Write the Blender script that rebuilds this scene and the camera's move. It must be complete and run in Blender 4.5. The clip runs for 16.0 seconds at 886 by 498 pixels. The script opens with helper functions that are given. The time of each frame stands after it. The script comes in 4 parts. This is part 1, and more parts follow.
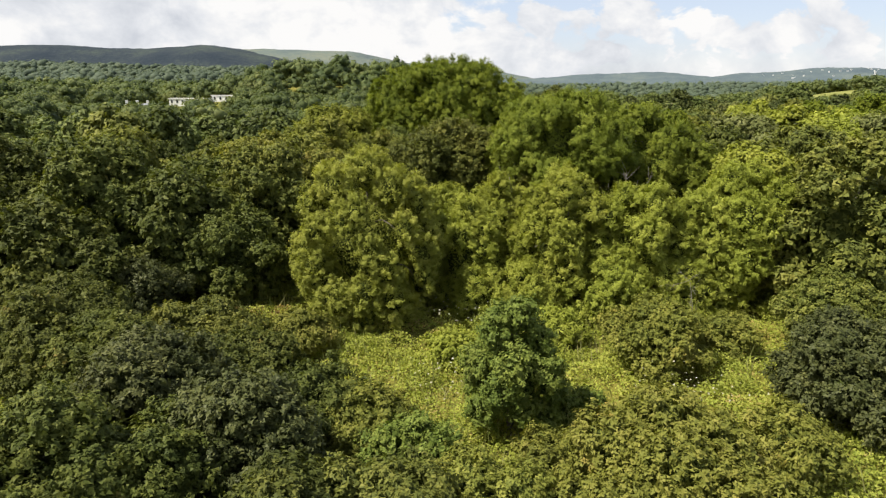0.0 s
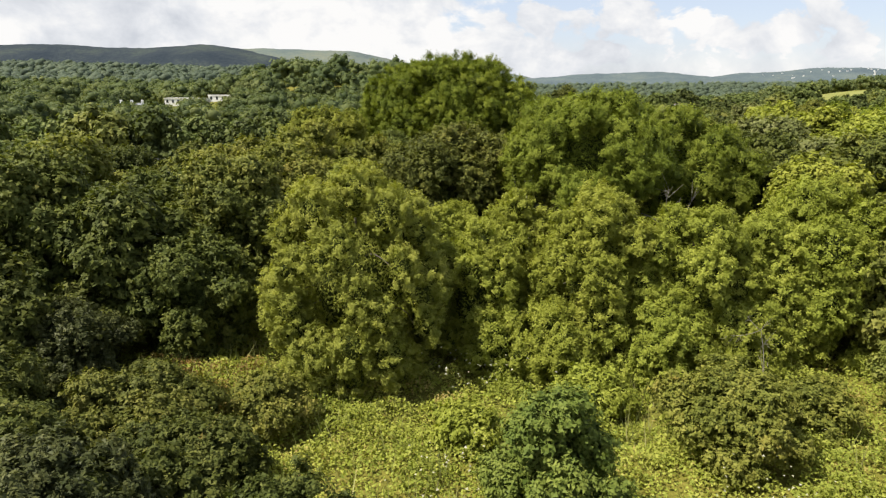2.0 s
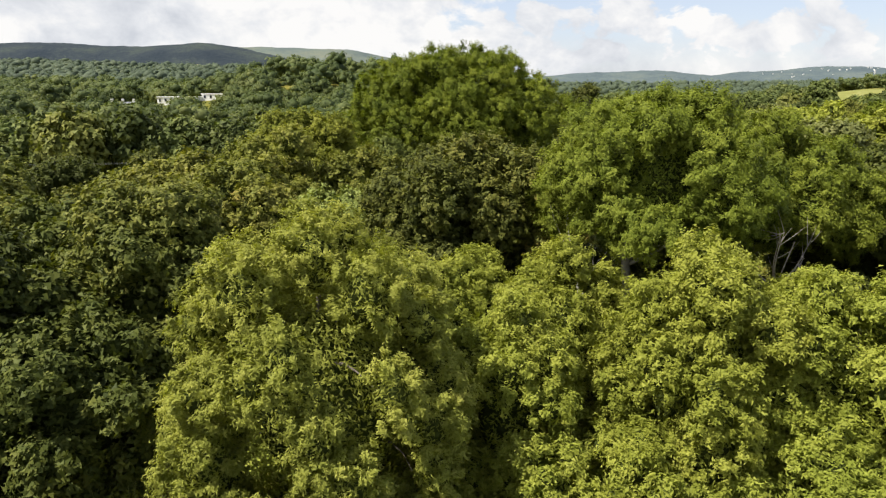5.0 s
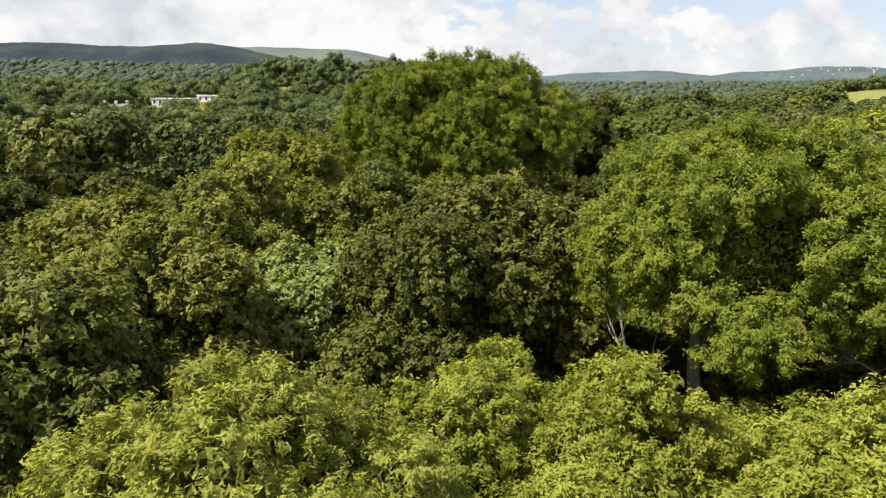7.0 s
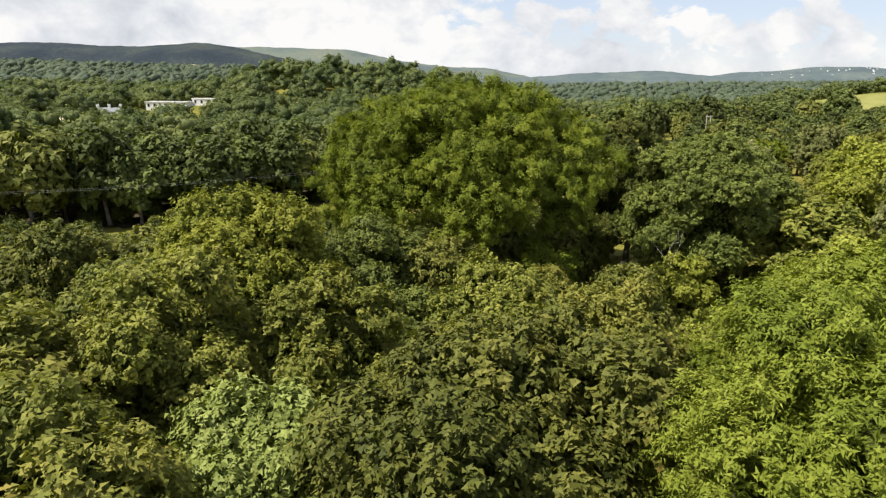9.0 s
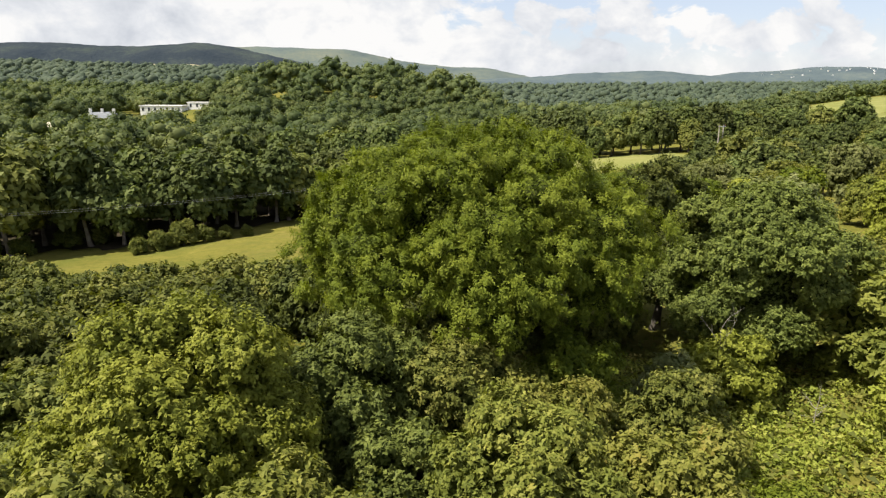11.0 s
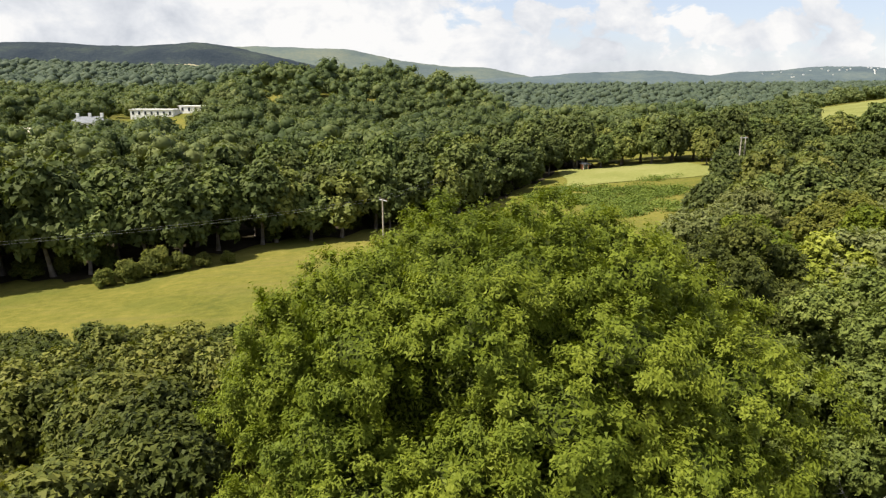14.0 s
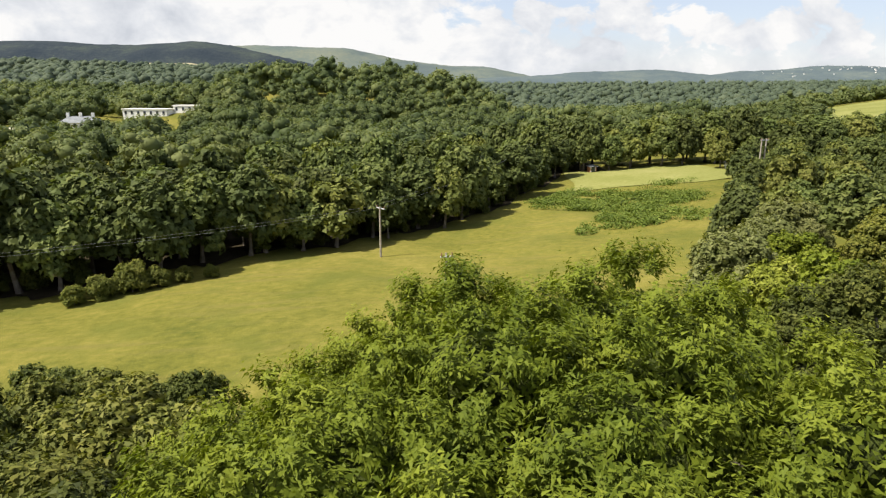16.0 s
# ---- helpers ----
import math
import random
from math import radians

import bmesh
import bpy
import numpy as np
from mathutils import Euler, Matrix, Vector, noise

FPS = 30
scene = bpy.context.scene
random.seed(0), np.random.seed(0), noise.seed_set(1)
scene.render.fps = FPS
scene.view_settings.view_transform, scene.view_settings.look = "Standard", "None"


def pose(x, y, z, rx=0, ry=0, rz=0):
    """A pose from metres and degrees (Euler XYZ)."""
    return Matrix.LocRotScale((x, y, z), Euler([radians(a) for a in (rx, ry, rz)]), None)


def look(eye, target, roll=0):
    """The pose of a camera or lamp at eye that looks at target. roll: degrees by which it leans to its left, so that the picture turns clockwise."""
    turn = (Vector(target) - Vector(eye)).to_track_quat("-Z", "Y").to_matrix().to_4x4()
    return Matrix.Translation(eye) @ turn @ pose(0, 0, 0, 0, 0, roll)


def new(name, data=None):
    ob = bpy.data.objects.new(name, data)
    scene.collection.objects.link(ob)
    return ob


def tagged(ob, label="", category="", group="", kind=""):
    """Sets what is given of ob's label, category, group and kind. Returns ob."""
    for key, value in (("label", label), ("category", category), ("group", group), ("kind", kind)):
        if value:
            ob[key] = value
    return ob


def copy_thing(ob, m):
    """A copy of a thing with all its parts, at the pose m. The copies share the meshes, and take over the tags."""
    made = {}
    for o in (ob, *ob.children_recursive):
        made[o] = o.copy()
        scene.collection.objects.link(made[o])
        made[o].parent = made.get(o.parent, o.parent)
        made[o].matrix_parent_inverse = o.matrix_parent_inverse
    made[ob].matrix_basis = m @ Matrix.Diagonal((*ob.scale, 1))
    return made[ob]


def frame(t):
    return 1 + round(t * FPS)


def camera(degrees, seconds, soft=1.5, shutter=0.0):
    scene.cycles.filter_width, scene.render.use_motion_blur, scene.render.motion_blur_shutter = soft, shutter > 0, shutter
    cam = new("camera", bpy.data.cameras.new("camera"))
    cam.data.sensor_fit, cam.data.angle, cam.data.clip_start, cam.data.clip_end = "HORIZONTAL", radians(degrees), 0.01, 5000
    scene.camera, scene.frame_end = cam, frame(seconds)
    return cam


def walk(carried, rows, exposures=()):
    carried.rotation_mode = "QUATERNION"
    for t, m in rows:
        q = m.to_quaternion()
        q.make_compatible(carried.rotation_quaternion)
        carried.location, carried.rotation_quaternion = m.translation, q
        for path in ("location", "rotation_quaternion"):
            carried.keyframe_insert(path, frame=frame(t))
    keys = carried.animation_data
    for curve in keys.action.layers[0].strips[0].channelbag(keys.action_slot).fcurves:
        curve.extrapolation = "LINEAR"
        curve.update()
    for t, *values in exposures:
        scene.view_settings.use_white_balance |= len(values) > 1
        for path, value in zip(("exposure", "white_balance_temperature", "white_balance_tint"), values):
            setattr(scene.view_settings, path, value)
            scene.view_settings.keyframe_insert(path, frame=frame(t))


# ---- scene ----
cam = camera(70.0, 16.0, soft=1.25)
METRES, EYE, TILT, LEAN, TURN = 52.0, 24.0, -14.0, 0.0, 0.0
ROWS = [
    (0.0, 0.0000, 0.0000, 0.0000, -0.00, 0.00, -0.00),
    (0.5, -0.0011, 0.0206, 0.0054, -0.02, 0.01, -0.02),
    (1.0, -0.0022, 0.0428, 0.0111, -0.03, -0.01, -0.02),
    (1.5, -0.0033, 0.0658, 0.0170, -0.05, -0.01, -0.02),
    (2.0, -0.0044, 0.0888, 0.0227, -0.06, -0.02, -0.03),
    (2.5, -0.0056, 0.1119, 0.0285, -0.08, -0.05, -0.02),
    (3.0, -0.0067, 0.1352, 0.0342, -0.10, -0.05, -0.04),
    (3.5, -0.0079, 0.1586, 0.0393, -0.12, -0.06, -0.04),
    (6.0, -0.0128, 0.2761, 0.0718, -0.20, -0.16, -0.02),
    (6.5, -0.0136, 0.2998, 0.0828, -0.23, -0.14, -0.02),
    (7.0, -0.0142, 0.3237, 0.0950, -0.25, -0.14, -0.01),
    (7.5, -0.0148, 0.3481, 0.1076, -0.27, -0.14, -0.02),
    (8.0, -0.0155, 0.3728, 0.1207, -0.30, -0.12, -0.05),
    (8.5, -0.0162, 0.3977, 0.1346, -0.31, -0.14, -0.02),
    (9.0, -0.0171, 0.4231, 0.1492, -0.31, -0.15, -0.02),
    (11.5, -0.0213, 0.5554, 0.2269, -0.34, -0.19, -0.02),
    (12.0, -0.0220, 0.5824, 0.2436, -0.34, -0.20, -0.02),
    (12.5, -0.0227, 0.6080, 0.2579, -0.35, -0.22, -0.02),
    (13.0, -0.0235, 0.6363, 0.2693, -0.37, -0.22, -0.02),
    (13.5, -0.0243, 0.6658, 0.2764, -0.40, -0.22, -0.01),
    (14.0, -0.0255, 0.6961, 0.2832, -0.40, -0.23, 0.01),
    (14.5, -0.0270, 0.7272, 0.2904, -0.40, -0.22, -0.00),
    (15.0, -0.0285, 0.7592, 0.2977, -0.41, -0.25, -0.01),
    (15.5, -0.0297, 0.7924, 0.3061, -0.40, -0.28, -0.01),
    (16.0, -0.0305, 0.8253, 0.3152, -0.42, -0.30, -0.01),
]
walk(cam, [(t, pose(0, 0, EYE, TILT, LEAN, TURN) @ pose(METRES * x, METRES * y, METRES * z, 90 + pitch, roll, yaw)) for t, x, y, z, yaw, pitch, roll in ROWS],
     exposures=((0.0, 0.78), (16.0, 0.78)))

# ---- world and sun ----
SUN_AZ, SUN_EL = 251.0, 57.0      # compass degrees from +y towards +x, and height
sun_dir = Vector((math.sin(radians(SUN_AZ)) * math.cos(radians(SUN_EL)), math.cos(radians(SUN_AZ)) * math.cos(radians(SUN_EL)), math.sin(radians(SUN_EL))))
sun_data = bpy.data.lights.new("sun", "SUN")
sun_data.energy, sun_data.angle, sun_data.color = 5.0, radians(0.6), (1.0, 0.94, 0.82)
sun = new("sun", sun_data)
sun.matrix_world = look(sun_dir * 300, (0, 0, 0))


def mathn(tree, op, a, b=None, c=None, clamp=False):
    n = tree.nodes.new("ShaderNodeMath")
    n.operation, n.use_clamp = op, clamp
    for i, v in enumerate((a, b, c)):
        if v is None:
            continue
        if isinstance(v, (int, float)):
            n.inputs[i].default_value = v
        else:
            tree.links.new(v, n.inputs[i])
    return n.outputs[0]


def noisen(tree, vector, scale, detail=4.0, rough=0.55, distort=0.0):
    n = tree.nodes.new("ShaderNodeTexNoise")
    n.inputs["Scale"].default_value, n.inputs["Detail"].default_value = scale, detail
    n.inputs["Roughness"].default_value, n.inputs["Distortion"].default_value = rough, distort
    if vector is not None:
        tree.links.new(vector, n.inputs["Vector"])
    return n.outputs[0]


def rampn(tree, fac, *stops):
    n = tree.nodes.new("ShaderNodeValToRGB")
    while len(n.color_ramp.elements) < len(stops):
        n.color_ramp.elements.new(0.5)
    for e, (p, c) in zip(n.color_ramp.elements, stops):
        e.position, e.color = p, (*c, 1)
    tree.links.new(fac, n.inputs[0])
    return n.outputs[0]


def mixn(tree, fac, a, b, blend="MIX"):
    n = tree.nodes.new("ShaderNodeMix")
    n.data_type, n.blend_type = "RGBA", blend
    for i, v in ((0, fac), (6, a), (7, b)):
        if isinstance(v, (int, float)):
            n.inputs[i].default_value = v
        elif isinstance(v, tuple):
            n.inputs[i].default_value = (*v, 1)
        else:
            tree.links.new(v, n.inputs[i])
    return n.outputs[2]


def make_world():
    w = bpy.data.worlds.new("sky")
    scene.world = w
    w.use_nodes = True
    t = w.node_tree
    t.nodes.clear()
    out, bg = t.nodes.new("ShaderNodeOutputWorld"), t.nodes.new("ShaderNodeBackground")
    sky = t.nodes.new("ShaderNodeTexSky")
    sky.sky_type, sky.sun_disc = "NISHITA", False
    sky.sun_elevation, sky.sun_rotation = radians(SUN_EL), radians(SUN_AZ)
    sky.air_density, sky.dust_density, sky.ozone_density = 1.0, 0.7, 1.5
    way = t.nodes.new("ShaderNodeTexCoord").outputs["Generated"]
    mapped = t.nodes.new("ShaderNodeMapping")
    mapped.inputs["Scale"].default_value = (1, 1, 1.5)
    t.links.new(way, mapped.inputs[0])
    flat = mapped.outputs[0]
    sep = t.nodes.new("ShaderNodeSeparateXYZ")
    t.links.new(way, sep.inputs[0])
    x, z = sep.outputs[0], sep.outputs[2]
    billow = noisen(t, flat, 17.0, 7.0, 0.58, 0.3)
    broad = noisen(t, flat, 2.6, 2.0, 0.5)
    # a bank of cloud to the left of the valley, open sky to the right, haze low down
    side = mathn(t, "MULTIPLY_ADD", x, -2.1, 0.27)
    low = mathn(t, "MULTIPLY", mathn(t, "SUBTRACT", 0.095, z), 7.0)
    low = mathn(t, "MINIMUM", mathn(t, "MAXIMUM", low, 0.0), 0.42)
    cover = mathn(t, "ADD", mathn(t, "ADD", side, low), mathn(t, "MULTIPLY_ADD", broad, 0.5, -0.25))
    cover = mathn(t, "ADD", cover, mathn(t, "MULTIPLY_ADD", billow, 1.5, -0.75))
    # overhead the cloud thins out to blue
    thin = mathn(t, "MULTIPLY", mathn(t, "MAXIMUM", mathn(t, "SUBTRACT", z, 0.17), 0.0), 1.6)
    cover = mathn(t, "MAXIMUM", mathn(t, "SUBTRACT", cover, thin), -0.35)
    # separate cumulus heaps: bearing, height, half-width in radians
    for az, el, r in ((0.143, 0.104, 0.05), (0.088, 0.092, 0.04), (0.20, 0.092, 0.05), (0.262, 0.094, 0.058), (0.315, 0.075, 0.045), (0.362, 0.086, 0.042), (0.03, 0.08, 0.05),
                      (0.503, 0.084, 0.042), (0.455, 0.066, 0.034), (0.545, 0.060, 0.03), (0.503, 0.136, 0.024), (-0.04, 0.115, 0.06), (0.10, 0.062, 0.06), (0.23, 0.062, 0.07)):
        c = (math.sin(az) * math.cos(el), math.cos(az) * math.cos(el), math.sin(el) * 1.5)
        d = t.nodes.new("ShaderNodeVectorMath")
        d.operation = "DISTANCE"
        t.links.new(flat, d.inputs[0])
        d.inputs[1].default_value = c
        heap = mathn(t, "MULTIPLY_ADD", d.outputs["Value"], -0.42 / r, 0.5)
        heap = mathn(t, "ADD", heap, mathn(t, "MULTIPLY_ADD", billow, 2.2, -1.16))
        cover = mathn(t, "MAXIMUM", cover, heap)
    mask = mathn(t, "MULTIPLY_ADD", cover, 6.0, 0.15, clamp=True)
    thick = mathn(t, "MULTIPLY_ADD", noisen(t, flat, 6.5, 6.0, 0.6, 0.4), 2.6, -0.78)
    haze = mathn(t, "MULTIPLY", mathn(t, "SUBTRACT", 0.085, z), 16.0, clamp=True)
    mask = mathn(t, "MAXIMUM", mask, mathn(t, "MULTIPLY", haze, 0.8))
    shade = mathn(t, "ADD", thick, mathn(t, "MULTIPLY", mathn(t, "SUBTRACT", billow, 0.5), 1.1), clamp=True)
    cloud = rampn(t, shade, (0.0, (0.66, 0.69, 0.75)), (0.4, (0.83, 0.85, 0.89)), (0.75, (1.02, 1.01, 1.0)))
    blue = mixn(t, 1.0, sky.outputs[0], (SKY_K * 1.02, SKY_K, SKY_K * 1.06), "MULTIPLY")
    blue = mixn(t, 0.5, blue, (0.82, 0.85, 0.95))
    t.links.new(mixn(t, mask, blue, cloud), bg.inputs[0])
    bg.inputs[1].default_value = 0.56
    t.links.new(bg.outputs[0], out.inputs[0])


SKY_K = 0.155
make_world()


# ---- materials ----
def material(name):
    m = bpy.data.materials.new(name)
    m.use_nodes = True
    t = m.node_tree
    t.nodes.clear()
    out = t.nodes.new("ShaderNodeOutputMaterial")
    b = t.nodes.new("ShaderNodeBsdfPrincipled")
    t.links.new(b.outputs[0], out.inputs[0])
    return m, t, b, out


def leaf_material(name, dark, mid, light, through_light=0.21, patch=None, patch_at=0.8, rough=0.6, vary=1.0):
    """Leaves: each differs a little, whole sprays differ more, and light passes through them."""
    m, t, b, out = material(name)
    geo, info, tone = t.nodes.new("ShaderNodeNewGeometry"), t.nodes.new("ShaderNodeObjectInfo"), t.nodes.new("ShaderNodeAttribute")
    tone.attribute_name = "tone"
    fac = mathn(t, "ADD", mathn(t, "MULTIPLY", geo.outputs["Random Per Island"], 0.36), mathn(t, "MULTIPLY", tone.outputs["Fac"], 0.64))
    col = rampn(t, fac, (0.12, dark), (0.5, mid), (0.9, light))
    if patch:
        col = mixn(t, rampn(t, tone.outputs["Fac"], (patch_at, (0, 0, 0)), (min(patch_at + 0.15, 1), (0.75, 0.75, 0.75))), col, patch)
    hsv = t.nodes.new("ShaderNodeHueSaturation")
    t.links.new(col, hsv.inputs["Color"])
    t.links.new(mathn(t, "MULTIPLY_ADD", info.outputs["Random"], 0.2 * vary, 1.01 - 0.1 * vary), hsv.inputs["Value"])
    t.links.new(mathn(t, "MULTIPLY_ADD", info.outputs["Random"], 0.014 * vary, 0.491 - 0.007 * vary), hsv.inputs["Hue"])
    t.links.new(hsv.outputs[0], b.inputs["Base Color"])
    b.inputs["Roughness"].default_value, b.inputs["Specular IOR Level"].default_value = rough, 0.1
    tl, mix = t.nodes.new("ShaderNodeBsdfTranslucent"), t.nodes.new("ShaderNodeMixShader")
    t.links.new(mixn(t, 1.0, hsv.outputs[0], (1.4, 1.45, 0.5), "MULTIPLY"), tl.inputs[0])
    mix.inputs[0].default_value = through_light
    t.links.new(b.outputs[0], mix.inputs[1])
    t.links.new(tl.outputs[0], mix.inputs[2])
    t.links.new(mix.outputs[0], out.inputs[0])
    return m


def rough_material(name, stops, scale, fine, rough=0.85, bump=0.3, distance=0.02, coords="Object", gloss=0.3):
    """Stone, bark, soil and paint: two scales of mottling and a matching relief."""
    m, t, b, out = material(name)
    vec = t.nodes.new("ShaderNodeTexCoord").outputs[coords]
    a, f = noisen(t, vec, scale, 5.0), noisen(t, vec, fine, 4.0)
    fac = mathn(t, "ADD", mathn(t, "MULTIPLY", a, 0.65), mathn(t, "MULTIPLY", f, 0.35))
    t.links.new(rampn(t, fac, *stops), b.inputs["Base Color"])
    b.inputs["Roughness"].default_value = rough
    bp = t.nodes.new("ShaderNodeBump")
    b.inputs["Specular IOR Level"].default_value = gloss
    bp.inputs["Strength"].default_value, bp.inputs["Distance"].default_value = bump, distance
    t.links.new(f, bp.inputs["Height"])
    t.links.new(bp.outputs[0], b.inputs["Normal"])
    return m


M_ASH = leaf_material("ash_leaf", (0.07, 0.101, 0.011), (0.12, 0.157, 0.016), (0.192, 0.227, 0.027), 0.27, vary=0.1)
M_ASH_PALE = leaf_material("pale_ash_leaf", (0.088, 0.122, 0.015), (0.145, 0.185, 0.023), (0.215, 0.252, 0.038), 0.27, vary=0.2)
M_WILLOW = leaf_material("willow_leaf", (0.158, 0.182, 0.031), (0.234, 0.26, 0.048), (0.318, 0.33, 0.072), 0.32, vary=0.1)
M_SALLOW = leaf_material("sallow_leaf", (0.144, 0.178, 0.025), (0.222, 0.257, 0.039), (0.312, 0.338, 0.063), 0.29, vary=0.5)
M_THORN = leaf_material("thorn_leaf", (0.036, 0.049, 0.012), (0.071, 0.088, 0.019), (0.128, 0.14, 0.031), 0.22, (0.17, 0.132, 0.032), 0.94)
M_BROWN = leaf_material("brown_thorn_leaf", (0.048, 0.060, 0.014), (0.092, 0.106, 0.022), (0.165, 0.168, 0.036), 0.22, (0.185, 0.135, 0.034), 0.9)
M_HAZEL = leaf_material("hazel_leaf", (0.079, 0.098, 0.020), (0.150, 0.168, 0.031), (0.252, 0.250, 0.054), 0.25, (0.268, 0.210, 0.043), 0.93)
M_OAK = leaf_material("oak_leaf", (0.059, 0.077, 0.018), (0.116, 0.134, 0.027), (0.208, 0.212, 0.048))
M_BLUE = leaf_material("alder_leaf", (0.036, 0.047, 0.016), (0.065, 0.077, 0.026), (0.119, 0.128, 0.043), 0.2, rough=0.5)
M_SAPLING = leaf_material("sapling_leaf", (0.064, 0.105, 0.02), (0.118, 0.168, 0.031), (0.2, 0.248, 0.052))
M_GREY = leaf_material("grey_leaf", (0.085, 0.102, 0.032), (0.14, 0.156, 0.052), (0.215, 0.222, 0.088), 0.24)
M_YELLOW = leaf_material("field_maple_leaf", (0.108, 0.134, 0.018), (0.178, 0.202, 0.028), (0.265, 0.278, 0.046))
M_BRAMBLE = leaf_material("bramble_leaf", (0.16, 0.205, 0.034), (0.248, 0.29, 0.049), (0.345, 0.365, 0.08), 0.28, (0.34, 0.265, 0.09), 0.95)
M_SYCAMORE = leaf_material("sycamore_leaf", (0.062, 0.086, 0.021), (0.116, 0.149, 0.033), (0.2, 0.235, 0.055))
M_PALE = leaf_material("pale_sycamore_leaf", (0.115, 0.148, 0.036), (0.172, 0.212, 0.052), (0.25, 0.29, 0.085), 0.2)
M_RUST = leaf_material("rusty_bracken_leaf", (0.17, 0.125, 0.038), (0.25, 0.185, 0.055), (0.33, 0.28, 0.075), 0.24)
M_GRASS = leaf_material("rough_grass_blade", (0.120, 0.150, 0.042), (0.210, 0.225, 0.072), (0.340, 0.325, 0.144), 0.25)
M_WOOD_FAR = leaf_material("woodland_leaf", (0.056, 0.08, 0.024), (0.1, 0.13, 0.036), (0.165, 0.19, 0.055), 0.2)
M_WOOD_DARK = leaf_material("dark_woodland_leaf", (0.04, 0.057, 0.018), (0.072, 0.093, 0.027), (0.118, 0.138, 0.04), 0.2)
M_WOOD_WARM = leaf_material("warm_woodland_leaf", (0.078, 0.097, 0.025), (0.138, 0.158, 0.038), (0.215, 0.222, 0.057), 0.2)
M_VALLEY = leaf_material("valley_wood_leaf", (0.052, 0.079, 0.029), (0.098, 0.133, 0.046), (0.164, 0.193, 0.066), 0.22)
# Distance haze is mixed into this leaf colour as a blue-grey cast.
M_DISTANT_HAZED = leaf_material("hazed_wood_leaf", (0.06, 0.084, 0.055), (0.08, 0.108, 0.067), (0.106, 0.132, 0.08), 0.18)
# Solid stand-in for inner leaves, coloured dark for the shade in there.
M_CORE_SHADE = rough_material("inner_foliage", ((0.3, (0.024, 0.030, 0.009)), (0.5, (0.050, 0.062, 0.016)), (0.68, (0.085, 0.10, 0.024))), 1.3, 7, 0.95, 1.0, 0.12, gloss=0.0)
M_BARK = rough_material("bark", ((0.3, (0.06, 0.05, 0.04)), (0.5, (0.13, 0.11, 0.09)), (0.7, (0.24, 0.22, 0.19))), 1.5, 14, 0.9, 0.6)
M_PALE_BARK = rough_material("pale_bark", ((0.3, (0.30, 0.28, 0.23)), (0.5, (0.44, 0.41, 0.35)), (0.7, (0.56, 0.53, 0.47))), 2.0, 14, 0.85, 0.4)
M_DEAD = rough_material("dead_wood", ((0.3, (0.16, 0.14, 0.11)), (0.5, (0.27, 0.24, 0.20)), (0.7, (0.38, 0.35, 0.31))), 1.5, 14, 0.85, 0.5)


def ground_material():
    m, t, b, out = material("meadow_and_soil")
    vec = t.nodes.new("ShaderNodeTexCoord").outputs["Object"]
    broad, tuft, fine = noisen(t, vec, 0.05, 5.0, 0.65), noisen(t, vec, 0.9, 6.0, 0.7), noisen(t, vec, 9.0, 4.0)
    fac = mathn(t, "ADD", mathn(t, "MULTIPLY", broad, 0.4), mathn(t, "ADD", mathn(t, "MULTIPLY", tuft, 0.4), mathn(t, "MULTIPLY", fine, 0.2)))
    col = rampn(t, fac, (0.36, (0.074, 0.084, 0.014)), (0.47, (0.132, 0.126, 0.022)), (0.55, (0.172, 0.154, 0.031)), (0.66, (0.24, 0.20, 0.055)))
    streak = t.nodes.new("ShaderNodeMapping")
    streak.inputs["Scale"].default_value, streak.inputs["Rotation"].default_value = (0.06, 0.5, 0.5), (0, 0, radians(40))
    t.links.new(vec, streak.inputs[0])
    worn = rampn(t, noisen(t, streak.outputs[0], 1.0, 4.0), (0.52, (0, 0, 0)), (0.72, (1, 1, 1)))
    col = mixn(t, mathn(t, "MULTIPLY", worn, 0.55), col, (0.16, 0.134, 0.04))
    lush = rampn(t, noisen(t, vec, 0.11, 3.0), (0.5, (0, 0, 0)), (0.66, (1, 1, 1)))
    col = mixn(t, mathn(t, "MULTIPLY", lush, 0.6), col, (0.095, 0.106, 0.019))
    t.links.new(col, b.inputs["Base Color"])
    b.inputs["Roughness"].default_value, b.inputs["Specular IOR Level"].default_value = 0.95, 0.1
    bp = t.nodes.new("ShaderNodeBump")
    bp.inputs["Strength"].default_value, bp.inputs["Distance"].default_value = 0.5, 0.25
    t.links.new(mathn(t, "ADD", tuft, mathn(t, "MULTIPLY", fine, 0.4)), bp.inputs["Height"])
    t.links.new(bp.outputs[0], b.inputs["Normal"])
    return m


M_GROUND = ground_material()
# The three far hill colours carry painted haze: bluer and greyer than the ground.
M_HILL = rough_material("hazed_moor", ((0.35, (0.020, 0.028, 0.038)), (0.5, (0.029, 0.038, 0.046)), (0.66, (0.052, 0.064, 0.056))), 0.006, 0.06, 0.95, 0.6, 8.0, gloss=0.05)
M_HILL_BLUE = rough_material("hazed_downs", ((0.35, (0.062, 0.082, 0.096)), (0.5, (0.084, 0.108, 0.114)), (0.66, (0.125, 0.145, 0.128))), 0.006, 0.06, 0.95, 0.6, 8.0, gloss=0.05)
M_HILL_PALE = rough_material("hazed_ridge", ((0.35, (0.075, 0.095, 0.10)), (0.5, (0.10, 0.122, 0.11)), (0.65, (0.14, 0.15, 0.115))), 0.004, 0.05, 0.95, 0.5, 8.0, gloss=0.05)


